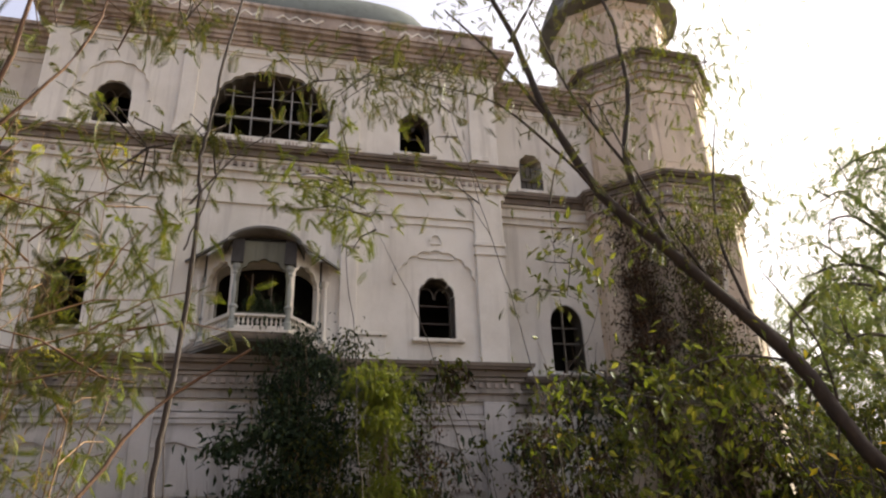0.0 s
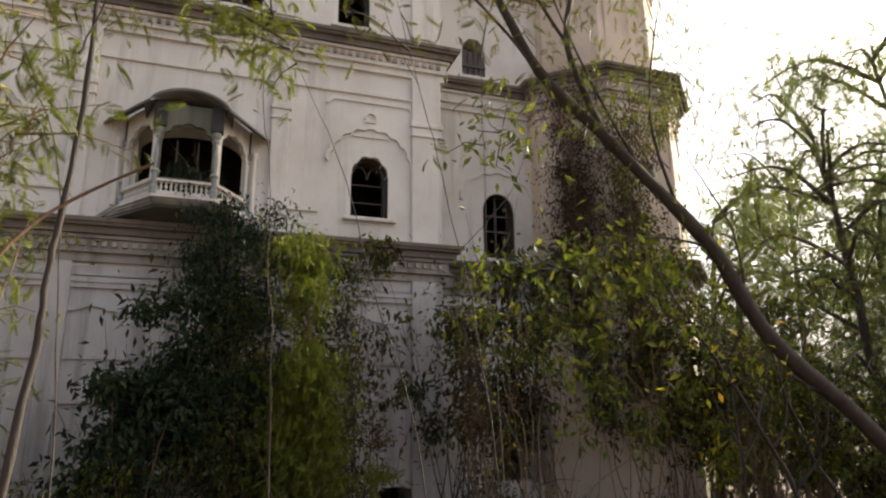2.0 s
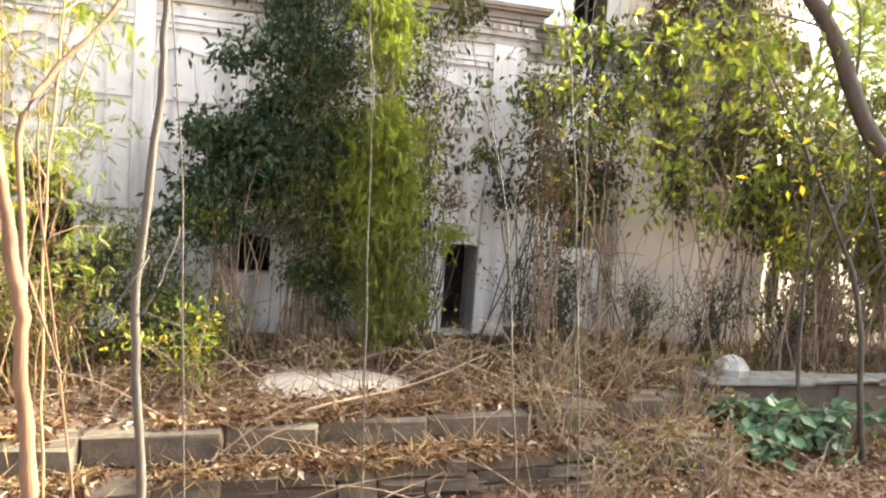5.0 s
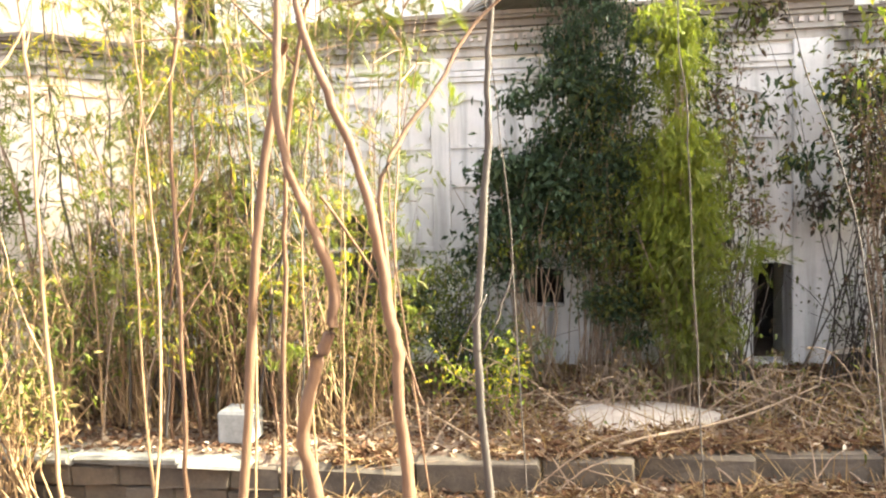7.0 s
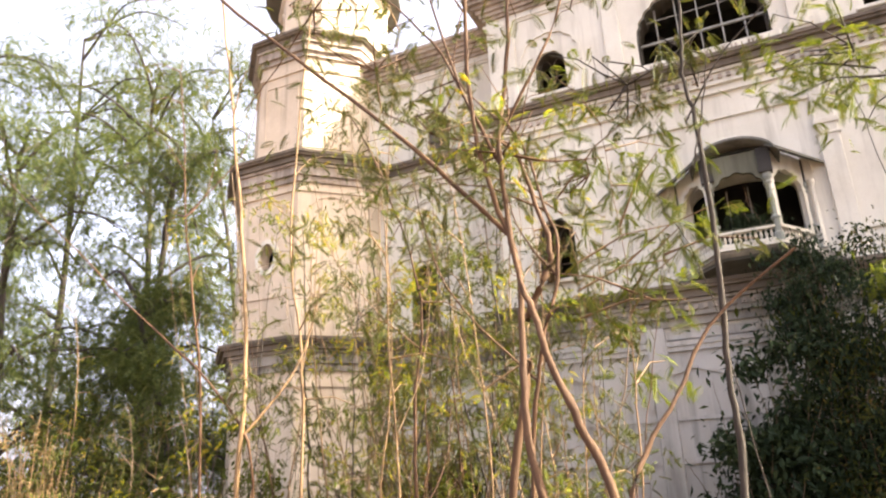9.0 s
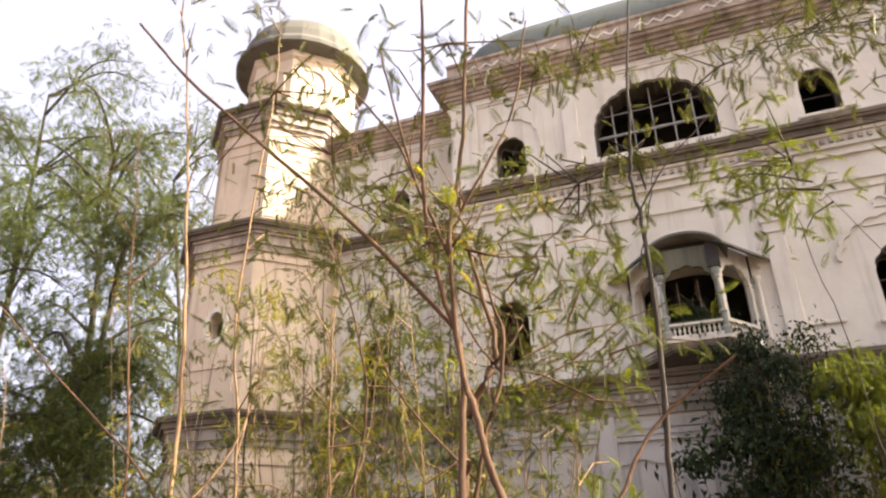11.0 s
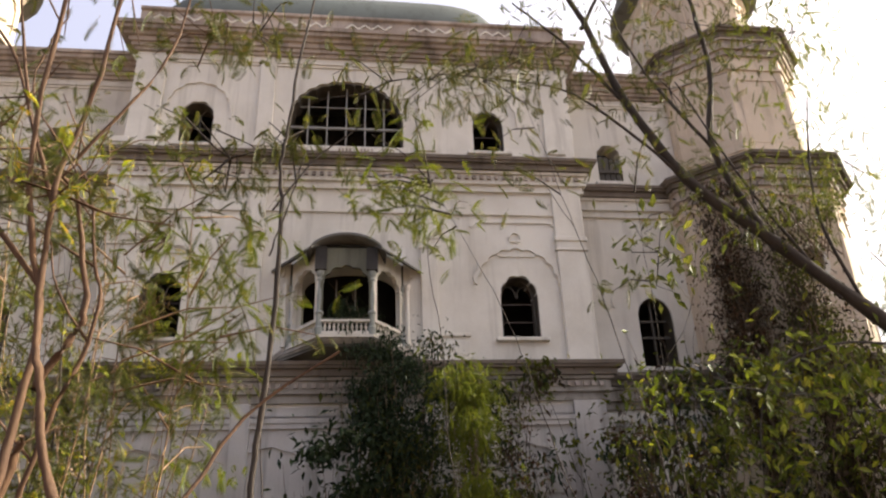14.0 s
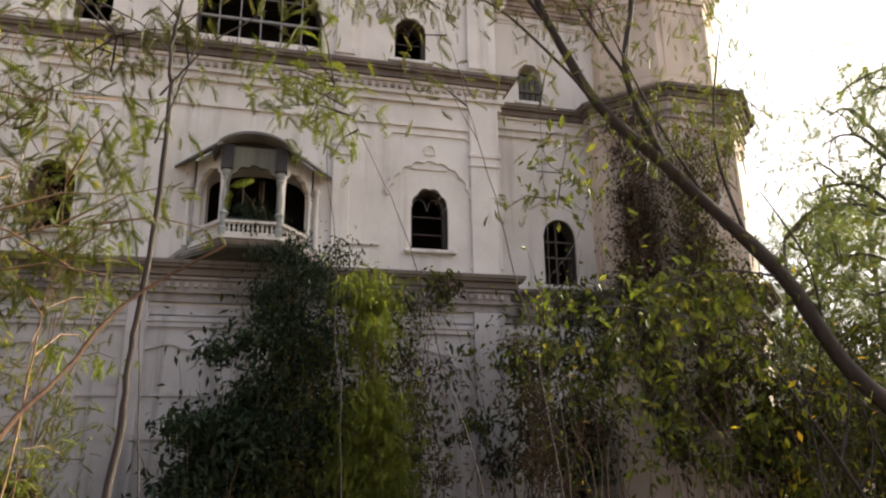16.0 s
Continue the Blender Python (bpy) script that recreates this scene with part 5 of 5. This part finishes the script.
shrub("dense dark bush beyond the tower", (12.0, 12.8, 0), (1.5, 0.9, 5.0), 30, 3600, BIG, [M_OLIVE, M_FEATHER, M_DARKLEAF], 60, 0.5, lumps=18, low=0.05)
shrub("dense dark bush beyond the tower", (14.8, 13.6, 0), (1.8, 0.9, 5.4), 30, 3600, BIG, [M_OLIVE, M_FEATHER, M_DARKLEAF], 61, 0.5, lumps=18, low=0.05)
shrub("dark shrub with small hanging leaves", (4.3, 10.9, 0), (1.2, 0.4, 5.8), 20, 2600, BIG, [M_OLIVE, M_WITHER, M_DARKLEAF], 53, 0.7, M_BARKG, lumps=14, low=0.72)
shrub("brown-green shrub before the set-back bay", (6.0, 11.2, 0), (1.2, 0.4, 6.2), 18, 2600, BIG, [M_OLIVE, M_WITHER, M_DARKLEAF], 54, 0.7, lumps=14, low=0.72)
shrub("dense brown-green shrub before the tower", (8.2, 10.5, 0), (1.2, 0.5, 6.2), 20, 3600, BIG, [M_OLIVE, M_WITHER, M_WITHER], 55, 0.7, lumps=20, low=0.6)
shrub("dense olive shrub before the tower", (9.9, 10.2, 0), (1.2, 0.6, 5.4), 38, 4400, OVAL, [M_OLIVE, M_OLIVE, M_FEATHER], 56, 0.7, lumps=18, low=0.4)
shrub("dense green bush at the garden edge", (-11.4, 9.0, 0), (1.2, 0.7, 3.4), 26, 2200, OVAL, [M_FEATHER, M_LIME], 24, 0.5)
shrub("dense green bush at the garden edge", (-14.0, 10.0, 0), (1.6, 0.8, 4.6), 26, 2600, BIG, [M_FEATHER, M_OLIVE], 25, 0.5)
shrub("dense green bush at the garden edge", (-16.8, 11.5, 0), (2.0, 0.8, 5.0), 26, 3000, BIG, [M_FEATHER, M_OLIVE], 26, 0.5)
shrub("dense green bush behind the thicket", (-19.5, 13.5, 0), (2.4, 0.8, 5.0), 26, 3000, BIG, [M_FEATHER, M_OLIVE], 27, 0.5)
shrub("low dense undergrowth beside the kerb", (12.6, 10.4, 0), (1.5, 0.6, 2.6), 30, 2200, BIG, [M_OLIVE, M_FEATHER], 22, 0.5, lumps=14, low=0.1)
shrub("low dense undergrowth beside the kerb", (15.2, 11.4, 0), (1.8, 0.6, 2.8), 30, 2400, BIG, [M_OLIVE, M_FEATHER], 23, 0.5, lumps=14, low=0.1)
shrub("low dense undergrowth beside the kerb", (10.2, 10.6, 0), (1.2, 0.5, 2.2), 30, 1600, OVAL, [M_OLIVE, M_DRYLEAF], 21, 0.5, lumps=14, low=0.1)
shrub("creeper hanging inside the balcony", (XC + 0.15, 11.55, 6.15), (0.28, 0.12, 1.35), 10, 500, FEATHER, [M_DARKLEAF], 57, 1.1)
shrub("dark creeper trailing below the balcony", (0.3, 11.3, 4.2), (0.6, 0.2, 2.2), 22, 3200, OVAL, [M_DARKLEAF], 58, 1.1)
for k, (bx, by, bh) in enumerate([(-3.2, 8.3, 2.1), (-4.4, 8.6, 2.6), (-5.6, 8.3, 2.4), (-6.8, 8.6, 2.7), (-8.2, 8.8, 2.6), (-9.6, 8.6, 2.4), (-2.5, 8.8, 1.7)]):
    shrub("dry straw-coloured brushwood with withered leaves", (bx, by, 0), (0.8, 0.5, bh), 46, 900, SLIM, [M_STRAW, M_FEATHER, M_LIME], 80 + k, 0.5, M_REED, 12)
for k, (bx, by, bh) in enumerate([(1.0, 9.4, 0.7), (2.6, 9.2, 0.9), (4.0, 8.9, 1.0), (5.2, 8.7, 1.1), (3.6, 7.9, 0.9), (4.8, 7.5, 1.0), (3.9, 6.7, 1.0), (5.6, 7.9, 1.2), (5.2, 6.8, 1.1), (6.2, 8.6, 1.1), (11.0, 8.6, 1.2)]):
    shrub("low dry weeds with thin bent stalks", (bx, by, ground_z(bx, by)), (0.8, 0.4, bh), 26, 160, SLIM, [M_STRAW, M_OLIVE], 90 + k, 0.5, M_TWIG, 8)

shrub("low dense undergrowth beside the kerb", (11.6, 9.5, 0), (1.5, 0.5, 3.0), 30, 2400, BIG, [M_OLIVE, M_WITHER], 18, 0.5, lumps=18, low=0.05)
shrub("low dense undergrowth beside the kerb", (14.2, 9.6, 0), (1.5, 0.5, 3.2), 30, 2400, BIG, [M_OLIVE, M_FEATHER], 19, 0.5, lumps=18, low=0.05)

for k, (bx, by, bh) in enumerate([(4.6, 10.9, 1.7), (5.4, 11.6, 1.9), (6.6, 11.0, 1.6), (7.6, 10.4, 1.8), (8.8, 9.9, 2.0), (2.4, 11.3, 1.8)]):
    shrub("tangled brown undergrowth against the wall foot", (bx, by, 0), (0.9, 0.35, bh), 34, 700, OVAL, [M_WITHER, M_OLIVE], 400 + k, 0.4, M_BARKG, 12, 0.1)

for k, (bx, by, bh, n) in enumerate([(-1.5, 10.2, 2.2, 3000), (-2.4, 9.9, 2.0, 2600), (-0.9, 9.7, 1.3, 1500), (-3.6, 10.2, 2.6, 3000), (-5.2, 10.3, 2.8, 3000)]):
    shrub("leafy green undergrowth at the foot of the palace wall", (bx, by, 0), (0.75, 0.45, bh), 24, n, OVAL, [M_FEATHER, M_LIME, M_DARKLEAF], 430 + k, 0.4, M_BARKG, 16, 0.12)

for k, (bx, by, bh) in enumerate([(-7.6, 6.7, 3.9), (-9.6, 7.0, 4.3), (-6.2, 6.9, 3.2), (-11.4, 7.6, 4.4)]):
    shrub("sunlit straw-coloured brushwood at the ditch", (bx, by, ground_z(bx, by)), (0.95, 0.5, bh), 44, 1500, SLIM, [M_STRAW, M_FEATHER, M_LIME], 450 + k, 0.5, M_REED, 14, 0.3)

# far trees on both sides
def far_tree(label, base, height, radius, trunk_r, leaves, mat, seed):
    rng = np.random.default_rng(seed)
    ob = tagged(empty("tree", base), label, "tree")
    pieces, tips = [], []
    v, f, path = tube(smooth_path([(0, 0, -0.2), (rng.normal(0, 0.3), rng.normal(0, 0.3), height * 0.4), (rng.normal(0, 0.6), rng.normal(0, 0.6), height * 0.9)], 8), trunk_r, 0.04, 8, rng, 0.02)
    pieces.append((v, f))
    for k in range(26):
        i = int(len(path) * rng.uniform(0.25, 0.98))
        a, ln = rng.uniform(0, 2 * np.pi), radius * rng.uniform(0.5, 1.1)
        tip = path[i] + np.array([math.cos(a) * ln, math.sin(a) * ln, rng.uniform(0.0, 0.4) * ln])
        b, g, bp = tube(smooth_path([path[i], (path[i] + tip) / 2 + np.array([0, 0, 0.25 * ln]), tip], 6), trunk_r * 0.35, 0.012, 5, rng, 0.02)
        pieces.append((b, g))
        for _ in range(4):
            q = bp[int(len(bp) * rng.uniform(0.35, 0.99))]
            t2 = q + rng.normal(0, 0.3, 3) * radius * 0.5
            b2, g2, bp2 = tube(np.array([q, (q + t2) / 2 + rng.normal(0, 0.05, 3), t2]), 0.02, 0.006, 4)
            pieces.append((b2, g2))
            tips += [q, t2, (q + t2) / 2]
    from_arrays("trunk", *gather(pieces), M_BARKG, ob, True)
    tips = np.array(tips)
    p = tips[rng.integers(0, len(tips), leaves)] + rng.normal(0, 0.42, (leaves, 3))
    from_arrays("crown", *strew(rng, FEATHER_FAR, p, (0.7, 1.4), 0.6, 0.4), mat, ob)


FAR_R = [(12.6, 10.2, 9.5, 2.6), (15.6, 10.8, 12.0, 3.0), (18.5, 9.0, 13.0, 3.4), (13.5, 8.0, 9.0, 2.6), (13.2, 15.5, 9.5, 2.4), (16.5, 17.0, 12.5, 3.2), (20.5, 19.0, 14.0, 3.6), (14.5, 11.5, 7.5, 2.4), (19.0, 13.5, 9.5, 3.0), (25, 18, 13, 3.6), (16.0, 23.0, 13.0, 3.4)]
for k, (x, y, h, r) in enumerate(FAR_R):
    far_tree("feathery green tree beyond the palace, thin crown against the sky", (x, y, 0), h, r, 0.16, 1300 if k in (0, 3, 7) else 2500, M_FAR, 200 + k)
FAR_L = [(-16.5, 14.5, 15, 3.4), (-20, 17, 20, 4.2), (-25, 17, 24, 5.0), (-18.5, 11.5, 14, 3.4), (-24, 12, 19, 4.2), (-14.2, 13.0, 9, 2.2), (-21, 22, 22, 4.4)]
for k, (x, y, h, r) in enumerate(FAR_L):
    far_tree("tall feathery tree beside the palace, hazy light foliage", (x, y, 0), h, r, 0.2, 4600, M_FAR, 220 + k)


# ---------------------------------------------------------------- litter, straw and fallen wood
def scatter_ground(name, label, kind, mat, count, xr, yr, seed, size, droop, spread, lift=0.02, gap=None):
    rng = np.random.default_rng(seed)
    p = np.stack([rng.uniform(*xr, count), rng.uniform(*yr, count), np.zeros(count)], -1)
    keep = np.array([gap is None or not (gap[0] < a < gap[1] and gap[2] < b < gap[3]) or rng.uniform() < 0.06 for a, b, _ in p])
    p = p[keep]
    p[:, 2] = [ground_z(a, b) + lift for a, b, _ in p]
    ob = from_arrays(name, *strew(rng, kind, p, size, droop, spread), mat)
    tagged(ob, label, "ground cover", kind="stuff")


BARE = (0.1, 1.9, 8.7, 9.7)
scatter_ground("leaf_litter", "dry curled brown leaves covering the ground", CHIP, M_DRYLEAF, 48000, (-9, 12), (5.0, 11.9), 61, (0.6, 1.8), 0.0, 0.5, 0.03, BARE)
scatter_ground("dry_grass", "dry straw-coloured grass blades", blade(0.36, 0.010), M_STRAW, 6500, (-9, 11), (7.9, 11.5), 62, (0.5, 1.6), -0.9, 0.5, 0.0, BARE)
scatter_ground("dry_grass", "dry grass in the sunken strip", blade(0.36, 0.010), M_STRAW, 1500, (2.6, 11), (5.0, 8.4), 64, (0.5, 1.5), -0.7, 0.5, 0.0)
scatter_ground("low_weeds", "small green weeds in the litter", OVAL, M_FEATHER, 2600, (-9, 11), (8.6, 11.8), 63, (0.6, 1.2), -0.3, 0.5, 0.08, BARE)


def fallen(label, pts, r, seed):
    rng = np.random.default_rng(seed)
    v, f, _ = tube(smooth_path(pts, 7), r, r * 0.4, 6, rng, 0.006)
    ob = from_arrays("fallen_branch", v, f, M_TWIG, None, True)
    tagged(ob, label, "branch", "fallen branches")


fallen("long fallen bare branch lying over the terrace edge", [(-1.1, 7.5, -0.30), (0.0, 7.75, -0.22), (0.7, 7.9, 0.02), (2.0, 8.5, 0.12), (3.2, 9.2, 0.35)], 0.032, 71)
rng = random.Random(72)
for k in range(170):
    x, y = rng.uniform(-3.5, 7.5), rng.uniform(5.6, 9.0)
    a, ln = rng.uniform(0, math.pi), rng.uniform(0.5, 1.9)
    z = ground_z(x, y) + 0.04
    up = rng.uniform(0.0, 0.9) * ln * 0.6
    fallen("dry fallen twig in the litter", [(x, y, z), (x + 0.5 * ln * math.cos(a), y + 0.2 * ln * math.sin(a), z + up * 0.6 + 0.05), (x + ln * math.cos(a), y + 0.4 * ln * math.sin(a), max(z + up, ground_z(x + ln * math.cos(a), y + 0.4 * ln * math.sin(a)) + 0.03))], rng.uniform(0.006, 0.014), 300 + k)


# dry leaves and stalks lodged on the ledges of the stone steps
def ledge_litter(name, label, kind, mat, count, y0, slope, z, seed, size):
    rng = np.random.default_rng(seed)
    x = rng.uniform(-2.9, 6.2, count)
    keep = np.array([noise.noise(Vector((a * 1.3, y0, 0))) > -0.25 for a in x])
    x = x[keep]
    p = np.stack([x, y0 + slope * x + rng.uniform(-0.06, 0.34, len(x)), np.full(len(x), z) + rng.uniform(0, 0.05, len(x))], -1)
    tagged(from_arrays(name, *strew(rng, kind, p, size, 0.1, 0.5), mat), label, "ground cover", kind="stuff")


ledge_litter("leaf_litter", "dry leaves lodged on the terrace edge", CHIP, M_DRYLEAF, 5200, 7.62, 0.17, -0.05, 65, (0.6, 1.8))
ledge_litter("leaf_litter", "dry leaves lodged on the lower stone step", CHIP, M_DRYLEAF, 5200, 7.05, 0.13, -0.40, 66, (0.6, 1.8))
ledge_litter("dry_grass", "dry grass bent over the terrace edge", blade(0.36, 0.010), M_STRAW, 1500, 7.60, 0.17, -0.04, 67, (0.5, 1.5))
ledge_litter("dry_grass", "dry grass bent over the lower stone step", blade(0.36, 0.010), M_STRAW, 1500, 7.03, 0.13, -0.38, 68, (0.5, 1.5))
